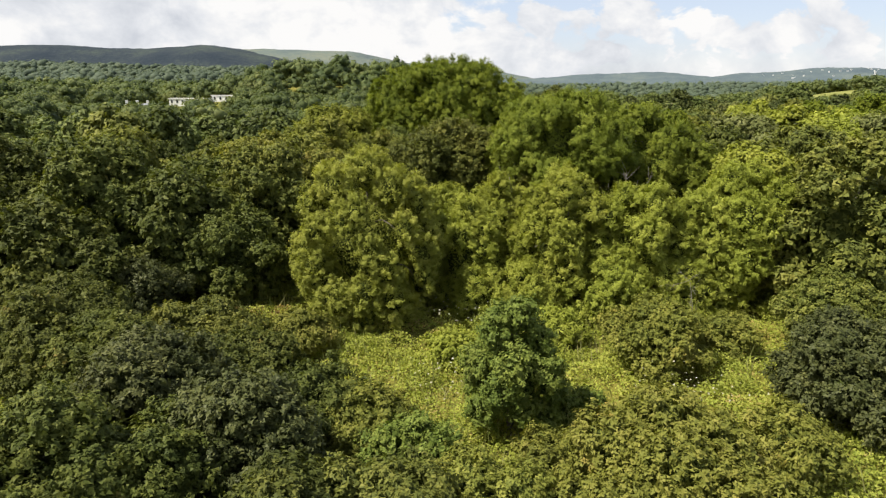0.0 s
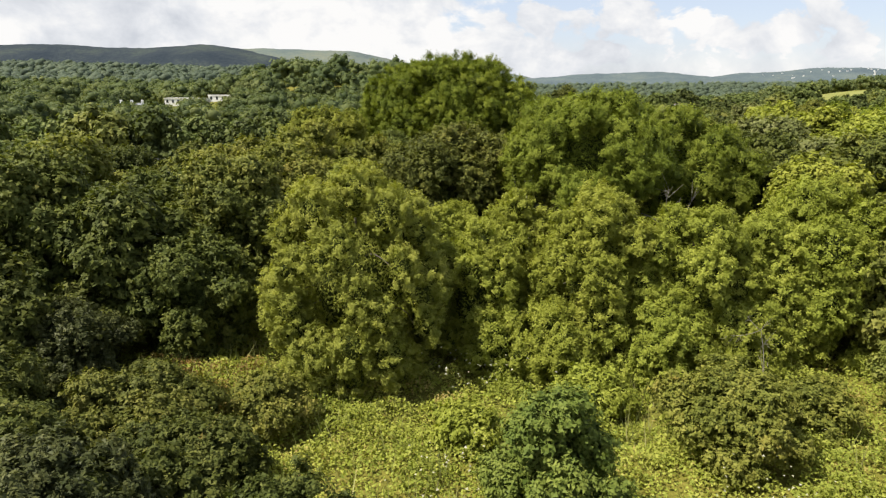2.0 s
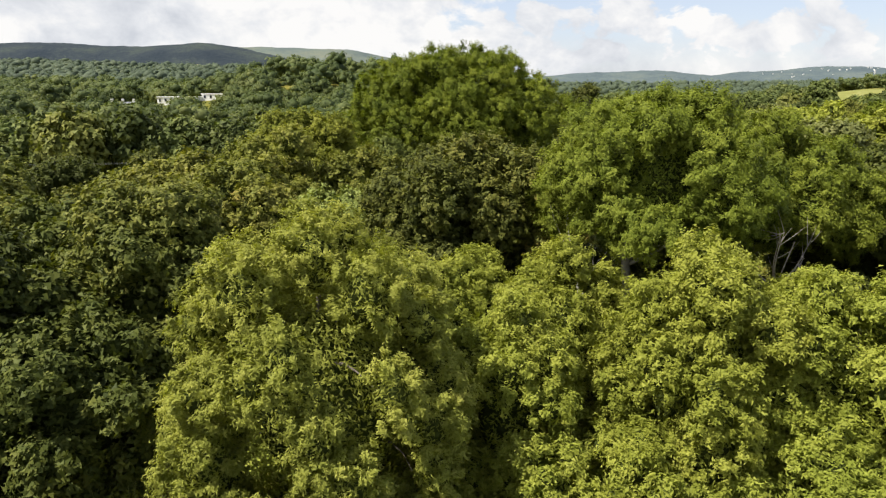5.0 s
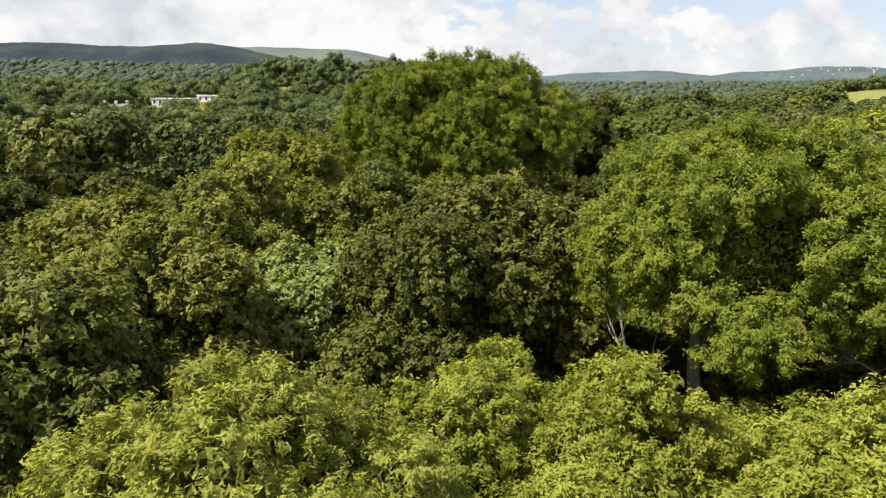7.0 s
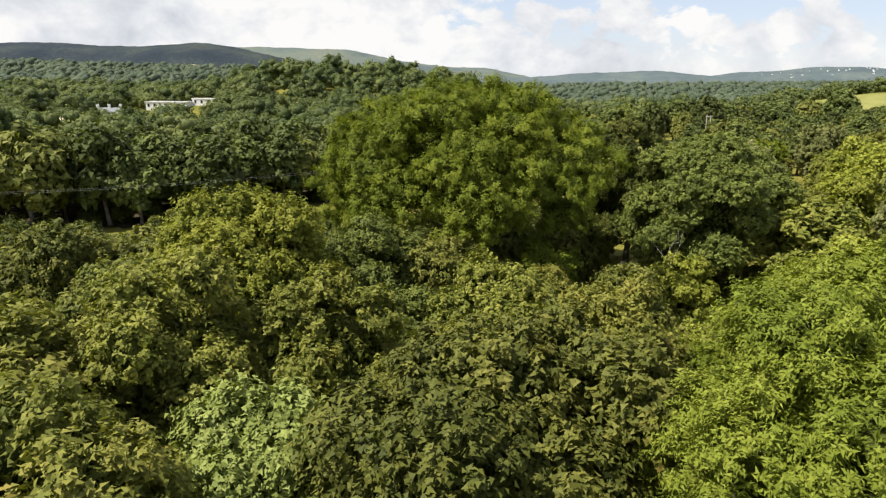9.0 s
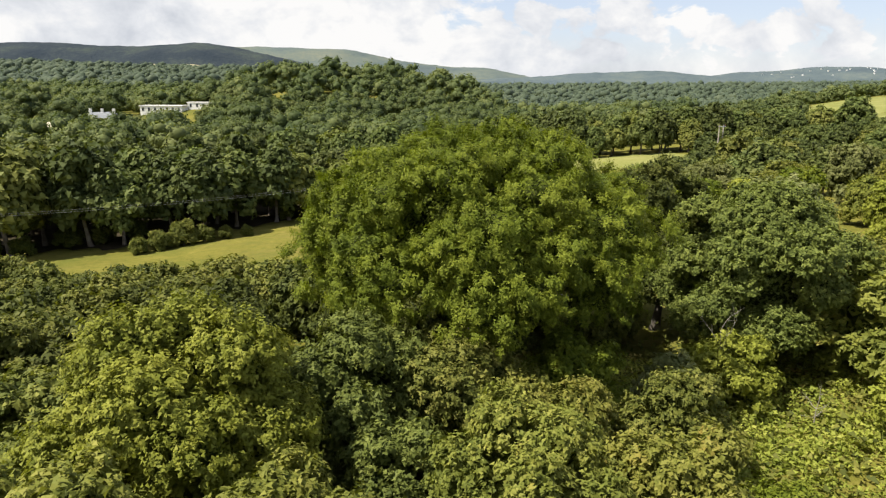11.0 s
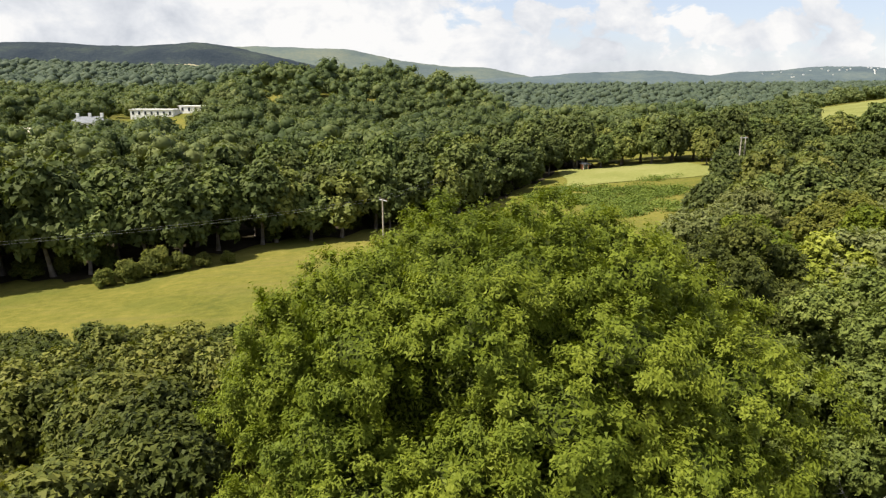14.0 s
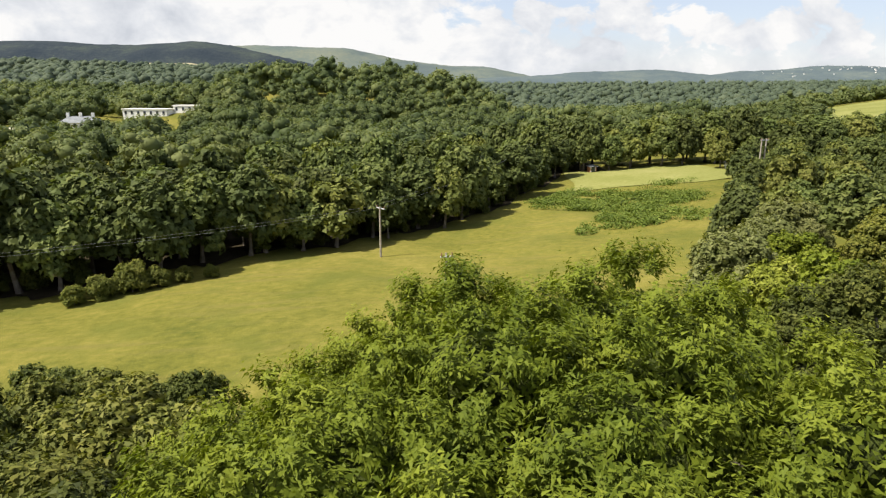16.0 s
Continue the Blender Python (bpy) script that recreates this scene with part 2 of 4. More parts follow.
# ---- meshes ----
def mesh_of(name, verts, faces, mat, smooth=False, tone=None):
    """A mesh from arrays: verts n x 3, faces m x k. tone: one number a vertex, by which sprays or crowns differ in hue,
    and which carries painted shade inside crowns.
    """
    verts, faces = np.asarray(verts, dtype=np.float32), np.asarray(faces, dtype=np.int32)
    me = bpy.data.meshes.new(name)
    me.vertices.add(len(verts))
    me.vertices.foreach_set("co", verts.ravel())
    m, k = faces.shape
    me.loops.add(m * k)
    me.loops.foreach_set("vertex_index", faces.ravel())
    me.polygons.add(m)
    me.polygons.foreach_set("loop_start", np.arange(0, m * k, k, dtype=np.int32))
    if smooth:
        me.polygons.foreach_set("use_smooth", np.ones(m, dtype=bool))
    me.update(calc_edges=True)
    if tone is not None:
        me.attributes.new("tone", "FLOAT", "POINT").data.foreach_set("value", np.asarray(tone, dtype=np.float32))
    me.materials.append(mat)
    return me


def part(name, me, parent, label=""):
    ob = new(name, me)
    ob.parent = parent
    return tagged(ob, label)


def unit(v):
    return v / np.maximum(np.linalg.norm(v, axis=-1, keepdims=True), 1e-9)


CORNERS = 3


def leaf_arrays(pos, nrm, axis, length, width, fold=0.18):
    """Small pointed leaves, broad at the stalk and bent at one side: three corners each."""
    n = unit(nrm)
    t = unit(axis - n * np.sum(axis * n, axis=1, keepdims=True))
    s = np.cross(n, t)
    length, width = np.asarray(length).reshape(-1, 1), np.asarray(width).reshape(-1, 1)
    low = pos - t * length * 0.42
    v = np.stack([low - s * width * 0.5, pos + t * length * 0.58 - n * width * fold, low + s * width * 0.5 + n * width * fold + t * length * 0.16], axis=1).reshape(-1, 3)
    return v, np.arange(len(pos) * 3).reshape(-1, 3)


def join(*pieces):
    vs, fs, at = [], [], 0
    for v, f in pieces:
        vs.append(v)
        fs.append(f + at)
        at += len(v)
    return np.concatenate(vs), np.concatenate(fs)


def tube(points, radii, sides=7):
    p, r = np.asarray(points, float), np.asarray(radii, float)
    d = unit(np.gradient(p, axis=0))
    ref = np.where(np.abs(d[:, 2:3]) > 0.9, np.array([[1.0, 0, 0]]), np.array([[0, 0, 1.0]]))
    a = unit(np.cross(d, ref))
    b = np.cross(d, a)
    ang = np.linspace(0, 2 * math.pi, sides, endpoint=False)
    ring = p[:, None] + r[:, None, None] * (a[:, None] * np.cos(ang)[None, :, None] + b[:, None] * np.sin(ang)[None, :, None])
    v = ring.reshape(-1, 3)
    f = []
    for i in range(len(p) - 1):
        for j in range(sides):
            k = (j + 1) % sides
            f.append((i * sides + j, i * sides + k, (i + 1) * sides + k, (i + 1) * sides + j))
    return v, np.array(f)


def ball_arrays(level):
    bm = bmesh.new()
    bmesh.ops.create_icosphere(bm, subdivisions=level, radius=1.0)
    made = np.array([v.co for v in bm.verts]), np.array([[v.index for v in f.verts] for f in bm.faces])
    bm.free()
    return made


BALL, BALL_FINE = ball_arrays(1), ball_arrays(2)


def crown_arrays(rng, axes, centre, leaf, narrow=0.55, cover=0.9, boughs=14, bough=0.34, tuft=0.34, close=1.2, low=-0.6, dome=2.0, skirt=2.5, up=0.55, droop=0.0, ragged=0.14, shoots=9, flat=0.8, core=0.62, ruffle=0.27, uneven=0.15, ball=BALL_FINE):
    """A crown built as a tree grows it: boughs round a dome, tufts over each bough, shoots in each tuft and leaves
    along the shoots.
    Returns leaf arrays with a tone a vertex, the solid cores painted dark for shade inside the boughs, and the boughs'
    hearts for the limbs."""
    axes, centre = np.array(axes, float), np.array(centre, float)
    mean = float(np.cbrt(np.prod(axes)))
    k = np.arange(boughs) + 0.5
    zz = np.clip(1 - (1 - low) * k / boughs + rng.normal(0, 0.06, boughs), low, 0.98)
    th = k * 2.39996 + rng.uniform(0, 6.28) + rng.normal(0, 0.18, boughs)
    rad = np.where(zz < 0, (1 - np.abs(zz) ** skirt) ** (1 / skirt), (1 - np.abs(zz) ** dome) ** (1 / dome))
    d = np.stack([rad * np.cos(th), rad * np.sin(th), zz], 1)
    b = bough * rng.uniform(0.72, 1.3, boughs)
    bc = d * ((1 - b * 0.8) * rng.uniform(1 - ragged, 1 + ragged * 0.5, boughs))[:, None] * axes
    wide = np.sqrt(axes * mean) * np.array([1, 1, flat])
    br = b[:, None] * wide
    facing = unit(unit(d / axes) * 0.75 + np.array([0, 0, 0.55]))
    # tufts over the open side of each bough
    gap = tuft * close
    tc, td, tb = [], [], []
    for i in range(boughs):
        m = max(10, int(11.5 * (b[i] * mean) ** 2 / gap ** 2))
        j = np.arange(m) + 0.5
        z = 1 - 2 * j / m
        a = j * 2.39996 + rng.uniform(0, 6.28)
        q = unit(np.stack([np.sqrt(1 - z * z) * np.cos(a), np.sqrt(1 - z * z) * np.sin(a), z], 1) + rng.normal(0, 0.12, (m, 3)))
        q = q[(q @ facing[i] > -0.3) & (rng.uniform(0, 1, m) > 0.03)]
        p = bc[i] + q * br[i] * rng.uniform(1 - uneven, 1 + uneven * 0.8, (len(q), 1))
        inside = np.sum(((p[:, None] - bc[None]) / (br[None] * 0.8)) ** 2, axis=2)
        inside[:, i] = 9
        ok = np.min(inside, axis=1) > 1
        tc.append(p[ok])
        td.append(unit(q[ok] * 0.7 + facing[i] * 0.3 + np.array([0, 0, up])))
        tb.append(np.full(int(ok.sum()), i))
    tc, td, tb = np.concatenate(tc), np.concatenate(td), np.concatenate(tb)
    tr = tuft * rng.uniform(0.6, 1.35, len(tc))
    hue = np.clip(rng.uniform(0.1, 0.9, boughs)[tb] * 0.5 + rng.uniform(0, 1, len(tc)) * 0.5, 0, 1)
    way = unit(rng.normal(0, 0.72, (len(tc), shoots, 3)) + td[:, None])
    reach = tr[:, None] * rng.uniform(0.6, 1.3, (len(tc), shoots))
    n = int(cover * np.sum(4.4 * tr ** 2) / (leaf * leaf * narrow * 0.5))
    t = rng.choice(len(tc), n, p=tr ** 2 / np.sum(tr ** 2))
    s = rng.integers(0, shoots, n)
    w = way[t, s]
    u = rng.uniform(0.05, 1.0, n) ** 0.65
    pos = tc[t] - td[t] * (tr[t] * 0.4)[:, None] + w * (reach[t, s] * u)[:, None] + rng.normal(0, 0.13, (n, 3)) * tr[t][:, None]
    nrm = w * 0.75 + td[t] * 0.3 + np.array([0, 0, 0.12]) + rng.normal(0, ruffle, (n, 3))
    axis = w * 0.8 + rng.normal(0, 0.6, (n, 3)) + np.array([0, 0, -droop])
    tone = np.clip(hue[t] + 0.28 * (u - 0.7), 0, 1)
    ln = leaf * rng.uniform(0.65, 1.3, n)
    pos = pos + centre
    # solid cores inside each bough and one in the middle of the crown, with sparse leaves over them in darker tones
    # that paint the inner shade
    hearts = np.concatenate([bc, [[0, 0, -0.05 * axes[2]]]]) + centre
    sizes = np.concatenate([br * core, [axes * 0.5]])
    h = int(n * 0.2)
    k = rng.choice(len(hearts), h, p=sizes[:, 0] ** 2 / np.sum(sizes[:, 0] ** 2))
    q = unit(rng.normal(0, 1, (h, 3)) + np.array([0, 0, 0.4]))
    pos = np.concatenate([pos, hearts[k] + q * sizes[k] * rng.uniform(1.0, 1.3, (h, 1))])
    nrm = np.concatenate([nrm, q + rng.normal(0, 0.4, (h, 3))])
    axis = np.concatenate([axis, rng.normal(0, 1, (h, 3))])
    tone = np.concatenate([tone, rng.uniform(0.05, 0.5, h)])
    ln = np.concatenate([ln, leaf * rng.uniform(1.0, 1.8, h)])
    wd = ln * narrow * rng.uniform(0.8, 1.2, len(ln))
    ok = pos[:, 2] > 0.04
    v, f = leaf_arrays(pos[ok], nrm[ok], axis[ok], ln[ok], wd[ok])
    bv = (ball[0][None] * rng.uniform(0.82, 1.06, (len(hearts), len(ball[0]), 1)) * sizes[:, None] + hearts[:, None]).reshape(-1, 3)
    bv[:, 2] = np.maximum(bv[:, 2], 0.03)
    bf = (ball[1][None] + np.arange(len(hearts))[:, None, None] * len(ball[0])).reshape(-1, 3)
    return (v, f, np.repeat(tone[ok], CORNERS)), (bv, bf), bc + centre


def timber_arrays(rng, height, girth, heads, lean=0.0, sides=7):
    """Trunk, and limbs from it to the lobes of the crown."""
    s = np.linspace(0, 1, 7)
    sway = rng.normal(0, 0.03 * height, 2)
    pts = np.stack([sway[0] * np.sin(s * 2.6) + lean * s, sway[1] * np.sin(s * 2.1), -0.25 + s * height * 0.8], 1)
    trunk = tube(pts, girth * (1.15 - 0.85 * s) * (1 + 0.5 * np.exp(-s * 14)), sides)
    limbs = []
    for h in heads:
        at = int(np.clip(np.searchsorted(pts[:, 2], h[2] * 0.62), 1, 5))
        a = pts[at]
        u = np.linspace(0, 1, 6)[:, None]
        bow = np.array([0, 0, 0.12 * height]) * np.sin(u * math.pi) * 0.5 + rng.normal(0, 0.03 * height, (1, 3)) * np.sin(u * math.pi)
        line = a * (1 - u * 0.82) + h * u * 0.82 + bow
        limbs.append(tube(line, girth * 0.36 * (1.05 - 0.97 * u[:, 0]), 5))
    return trunk, limbs


def tree(name, label, category, seed, height, radius, leaf_mat, bottom=0.15, girth=None, oval=1.0, group="", bark=None, limb_count=4, x=0.0, y=0.0, turn=0.0, **shape):
    """One tree or shrub: an Empty at its foot with trunk, limbs and crown."""
    rng = np.random.default_rng(seed)
    half = height * (1 - bottom) / 2
    (cv, cf, tone), deep, heads = crown_arrays(rng, (radius, radius * oval, half), (0, 0, height - half), **shape)
    girth = girth or height * 0.018 + 0.03
    heads = heads[rng.permutation(len(heads))[:limb_count]]
    trunk, limbs = timber_arrays(rng, height, girth, heads)
    top = tagged(new(name), label, category, group)
    part("trunk", mesh_of("trunk", *trunk, bark or M_BARK, True), top)
    for limb in limbs:
        part("limb", mesh_of("limb", *limb, bark or M_BARK, True), top)
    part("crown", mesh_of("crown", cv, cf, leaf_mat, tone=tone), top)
    part("inner_foliage", mesh_of("inner_foliage", *deep, M_CORE_SHADE, True), top)
    top.matrix_world = pose(x, y, float(ground(x, y)), 0, 0, turn)
    return top


# How each kind grows: leaf length and shape, boughs, tufts of shoots.
ASH = dict(leaf=0.105, narrow=0.42, cover=1.25, boughs=44, bough=0.245, tuft=0.47, close=1.62, uneven=0.28, core=0.55, low=-0.5, droop=0.35, dome=2.2, shoots=10, ragged=0.08)
PALE_ASH = dict(leaf=0.10, narrow=0.38, cover=1.1, boughs=28, bough=0.27, tuft=0.35, close=1.42, uneven=0.2, low=-0.6, droop=0.3, shoots=10)
WILLOW = dict(leaf=0.078, narrow=0.34, cover=1.1, boughs=48, bough=0.2, tuft=0.26, close=1.35, low=-0.95, skirt=4.0, up=1.1, flat=1.2, shoots=7, ragged=0.06, ruffle=0.35)
SALLOW = dict(leaf=0.082, narrow=0.44, cover=0.97, boughs=21, bough=0.28, tuft=0.27, close=1.3, low=-0.95, skirt=4.0, up=0.8, flat=1.0, ruffle=0.32)
THORN = dict(leaf=0.125, narrow=0.62, cover=0.95, boughs=18, bough=0.31, tuft=0.33, low=-0.9, ragged=0.2)
SHRUB = dict(leaf=0.09, narrow=0.6, cover=0.95, boughs=12, bough=0.36, tuft=0.23, low=-0.5, ragged=0.2, up=0.7)
OAKISH = dict(leaf=0.13, narrow=0.62, cover=0.95, boughs=18, bough=0.31, tuft=0.34, low=-0.9, ragged=0.18)
FAR = dict(leaf=0.76, narrow=0.75, cover=1.05, boughs=20, bough=0.31, tuft=0.8, low=-0.65, ragged=0.10, skirt=2.6, ruffle=0.2, core=0.82)
SCRUBBY = dict(leaf=0.31, narrow=0.55, cover=0.85, boughs=13, bough=0.35, tuft=0.42, low=-0.8, ragged=0.2)
HEDGE = dict(leaf=0.28, narrow=0.62, cover=0.8, boughs=13, bough=0.35, tuft=0.40, low=-0.6, ragged=0.2)


# ---- the lie of the land ----
FAN = np.array((-0.6, -0.3, 0.0, 0.3, 0.6))
KNOT = np.array((-60, 0, 25, 45, 62, 75, 95, 120, 145, 190, 260, 330, 420, 700, 1600, 4800))
LAND = np.array([
    np.array((15, 15, 15, 13.5, 11, 9, 7, 6.5, 6.5, 7, 10, 14, 15, 28, 78, 70)),
    np.array((15, 15.3, 15.5, 14, 12, 10, 7.8, 6.6, 6.2, 6.5, 9, 14, 14, 24, 66, 60)),
    np.array((15.5, 15.5, 15.6, 15, 14, 12.5, 10.5, 8, 6.5, 7, 7, 6, 3, -4, 22, 40)),
    np.array((15.5, 15.5, 15.8, 16, 16, 16, 15.5, 13.5, 11.5, 12, 10.5, 9, 6, -2, 25, 40)),
    np.array((15.5, 15.5, 16, 16.5, 17, 17.5, 18, 18, 18, 17, 13.5, 21.5, 24, 14, 30, 40))])


def rise(a, lo, hi):
    s = np.clip((a - lo) / (hi - lo), 0, 1)
    return s * s * (3 - 2 * s)


def ground(x, y):
    """Height of the ground: profiles along five bearings, blended, with a wooded hill across the valley."""
    x, y = np.asarray(x, float), np.asarray(y, float)
    u = np.clip(x / np.maximum(y + 30, 12), -0.6, 0.6)
    z = 0
    for f in (-0.08, -0.04, 0, 0.04, 0.08):
        yy = y + f * (np.abs(y) + 30)
        cols = [np.interp(yy, KNOT, row) for row in LAND]
        k = np.clip(((u + 0.6) / 0.3).astype(int), 0, 3)
        w = (u - FAN[k]) / 0.3
        w = w * w * (3 - 2 * w) * 0.5 + w * 0.5
        c = np.stack(cols)
        a = np.take_along_axis(c, k[None], 0)[0]
        b = np.take_along_axis(c, k[None] + 1, 0)[0]
        z = z + (a * (1 - w) + b * w) / 5
    crest = np.interp(x, (-240, -150, -128, -108, -80, -40, 0, 16, 28, 42), (0, 9, 19, 28, 32, 30, 27, 23, 13, 4))
    z = z + np.maximum(crest - z, 0) * np.exp(-((y - 415) / 78) ** 2) + 1.8 * rise(y, 248, 280) * (1 - rise(y, 400, 470)) * rise(x, 70, 135) * (1 - rise(x, 300, 380)) + 3.2 * np.exp(-((x + 124) / 32) ** 2 - ((y - 322) / 20) ** 2)
    return z + 0.12 * np.sin(x * 0.31 + 1) * np.sin(y * 0.27) + 0.25 * np.sin(x * 0.09) * np.sin(y * 0.083 + 2)


def make_ground():
    ys = np.concatenate([np.linspace(-60, 160, 150), np.geomspace(161.5, 4800, 120)])
    us = np.linspace(-1, 1, 121)
    us = np.sign(us) * np.abs(us) ** 1.25
    Y, U = np.meshgrid(ys, us, indexing="ij")
    X = U * (np.maximum(Y, 0) * 1.15 + 90)
    v = np.stack([X, Y, ground(X, Y)], -1).reshape(-1, 3)
    w = len(us)
    i = (np.arange(len(ys) - 1)[:, None] * w + np.arange(w - 1)[None]).ravel()
    f = np.stack([i, i + 1, i + w + 1, i + w], 1)
    ob = new("ground", mesh_of("ground", v, f, M_GROUND, True))
    return tagged(ob, "rough olive-green meadow and valley floor", "ground", kind="structure")


make_ground()


def far_hill(name, label, y, depth, xs, hs, mat, relief=1.0):
    """A long far ridge with some depth; hs is the height of its crest at xs, set to fit the skyline in the camera's
    view.
    """
    X, S = np.meshgrid(np.linspace(xs[0], xs[-1], 400), np.linspace(-1, 1, 40), indexing="ij")
    v = hill_surface(X, S, y, depth, xs, hs, relief)
    w = 40
    i = (np.arange(399)[:, None] * w + np.arange(w - 1)[None]).ravel()
    f = np.stack([i, i + w, i + w + 1, i + 1], 1)
    return tagged(new(name, mesh_of(name, v, f, mat, True)), label, "hill", kind="structure")


def hill_surface(X, S, y, depth, xs, hs, relief):
    crest = sum(np.interp(X + k * 25, xs, hs) for k in (-2, -1, 0, 1, 2)) / 5
    h = 25 + (crest - 25) * np.cos(S * math.pi / 2) ** 0.8
    rough = sum(np.sin(X * f + S * 3 * i + i) * np.sin(S * 9 * i + X * f * 0.6) * a for i, (f, a) in enumerate(((0.006, 5), (0.021, 2.5), (0.07, 1.5), (0.19, 1.2)), 1))
    return np.stack([X, y + S * depth, h + relief * rough * (1 - np.abs(S) * 0.5)], -1).reshape(-1, 3)


def hill_field(x0, x1, s0, s1):
    """A pale stubble field lying on the moor's lower slope, with a wavering edge."""
    U, W = np.meshgrid(np.linspace(0, 1, 40), np.linspace(0, 1, 8), indexing="ij")
    taper = 0.35 + 0.65 * np.sin(U * math.pi) ** 0.6
    X = x0 + (x1 - x0) * U + 12 * np.sin(W * 5)
    S = (s0 + s1) / 2 + (s1 - s0) * (W - 0.5) * taper + 0.008 * np.sin(U * 9)
    v = hill_surface(X, S, 2900, 500, *MOOR, 1.0) + np.array([0, -2.0, 3.5])
    i = (np.arange(39)[:, None] * 8 + np.arange(7)[None]).ravel()
    f = np.stack([i, i + 8, i + 9, i + 1], 1)
    return tagged(new("backdrop_field", mesh_of("backdrop_field", v, f, M_STUBBLE, True)), "pale tan stubble field on the far hillside", "field", kind="structure")


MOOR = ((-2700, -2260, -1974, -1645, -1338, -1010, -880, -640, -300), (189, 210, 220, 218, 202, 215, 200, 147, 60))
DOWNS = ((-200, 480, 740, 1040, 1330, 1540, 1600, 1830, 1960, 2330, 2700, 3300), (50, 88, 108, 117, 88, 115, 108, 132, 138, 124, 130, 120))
M_STUBBLE = rough_material("stubble", ((0.35, (0.24, 0.21, 0.13)), (0.5, (0.30, 0.26, 0.17)), (0.66, (0.34, 0.31, 0.20))), 0.02, 0.2, 0.95, 0.3, 1.0, gloss=0.05)
far_hill("backdrop_moor", "dark moorland ridge tinted blue for haze on the skyline", 2900, 500, *MOOR, M_HILL)
hill_field(-1290, -1160, -0.80, -0.745)
hill_field(-1130, -880, -0.775, -0.73)
far_hill("backdrop_ridge", "far ridge paled to grey-green for haze on the skyline", 3900, 600,
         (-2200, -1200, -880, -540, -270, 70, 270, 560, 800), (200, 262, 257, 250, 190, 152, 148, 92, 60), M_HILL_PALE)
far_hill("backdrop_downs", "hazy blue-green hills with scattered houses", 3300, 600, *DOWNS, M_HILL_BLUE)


# ---- trees by the flight path ----
def near_trees():
    tree("willow_tree", "broad olive-green willow with upright sprays in the clearing", "tree", 11, 6.3, 2.75, M_WILLOW, bottom=-0.06, x=-2.8, y=23.1, limb_count=8, **WILLOW)
    tree("young_oak", "dark green young oak sapling in the rough grass", "tree", 12, 3.9, 1.2, M_SAPLING, bottom=0.0, x=1.75, y=14.4, **{**SHRUB, "low": -0.9, "dome": 1.5, "boughs": 18, "bough": 0.28, "tuft": 0.22})


near_trees()


def sallow_row():
    rows = ((0.9, 24.6, 4.4, 1.6), (-0.5, 27.4, 4.6, 1.6), (0.5, 29.2, 4.4, 1.5), (3.3, 22.7, 2.4, 1.4), (6.1, 22.2, 2.6, 1.5), (1.5, 23.0, 2.1, 1.2), (8.8, 22.9, 2.4, 1.4), (2.3, 26.8, 5.1, 1.9), (4.7, 24.0, 5.8, 2.1), (7.4, 23.8, 5.3, 2.1), (9.8, 24.6, 5.0, 2.1), (5.2, 26.6, 4.3, 2.0), (8.6, 27.4, 4.2, 1.9), (12.0, 24.6, 6.0, 2.3))
    for i, (x, y, h, r) in enumerate(rows):
        tree("sallow", "bright yellow-green sallow bush at the clearing's edge", "tree", 30 + i, h, r, M_SALLOW, bottom=-0.1, x=x, y=y, group="sallows round the clearing", **SALLOW)


sallow_row()


def scrub():
    rows = ((6.6, 18.3, 2.3, 1.6, M_HAZEL), (10.4, 14.6, 3.2, 1.9, M_BLUE), (4.3, 10.6, 2.8, 2.2, M_HAZEL), (-4.0, 11.4, 3.3, 1.5, M_BLUE), (-6.6, 13.3, 3.3, 1.9, M_BLUE),
            (-6.8, 9.6, 3.6, 2.0, M_THORN), (-1.2, 9.2, 2.4, 1.8, M_OAK), (-11.2, 21.6, 2.6, 2.1, M_BLUE), (-7.3, 18.0, 2.3, 2.0, M_OAK), (-10.8, 17.0, 3.2, 2.3, M_THORN), (12.8, 19.5, 2.6, 1.8, M_OAK),
            (-2.9, 14.0, 2.1, 1.4, M_THORN), (-5.2, 15.8, 2.3, 1.5, M_THORN), (-2.6, 9.0, 2.7, 1.3, M_THORN), (-5.3, 10.2, 3.1, 1.3, M_THORN), (0.9, 10.4, 1.7, 1.2, M_HAZEL), (-4.6, 19.4, 1.5, 1.1, M_HAZEL), (-8.6, 15.2, 3.0, 1.6, M_THORN),
            (-0.7, 12.2, 1.7, 1.2, M_SAPLING), (-1.7, 13.4, 1.8, 1.2, M_HAZEL), (0.3, 11.2, 1.5, 1.0, M_HAZEL), (0.4, 19.0, 1.1, 0.9, M_SALLOW), (3.6, 15.0, 1.0, 0.8, M_SAPLING), (2.4, 12.6, 1.1, 0.9, M_HAZEL), (5.6, 14.4, 1.2, 1.0, M_HAZEL), (7.6, 12.4, 1.6, 1.2, M_HAZEL), (3.9, 20.6, 1.3, 1.0, M_SALLOW), (9.2, 19.4, 1.3, 1.1, M_HAZEL))
    for i, (x, y, h, r, m) in enumerate(rows):
        tree("bush", "rounded dense green bush in the scrub", "bush", 50 + i, h, r, m, bottom=-0.15, x=x, y=y, group="bushes in the clearing", **SHRUB)


scrub()


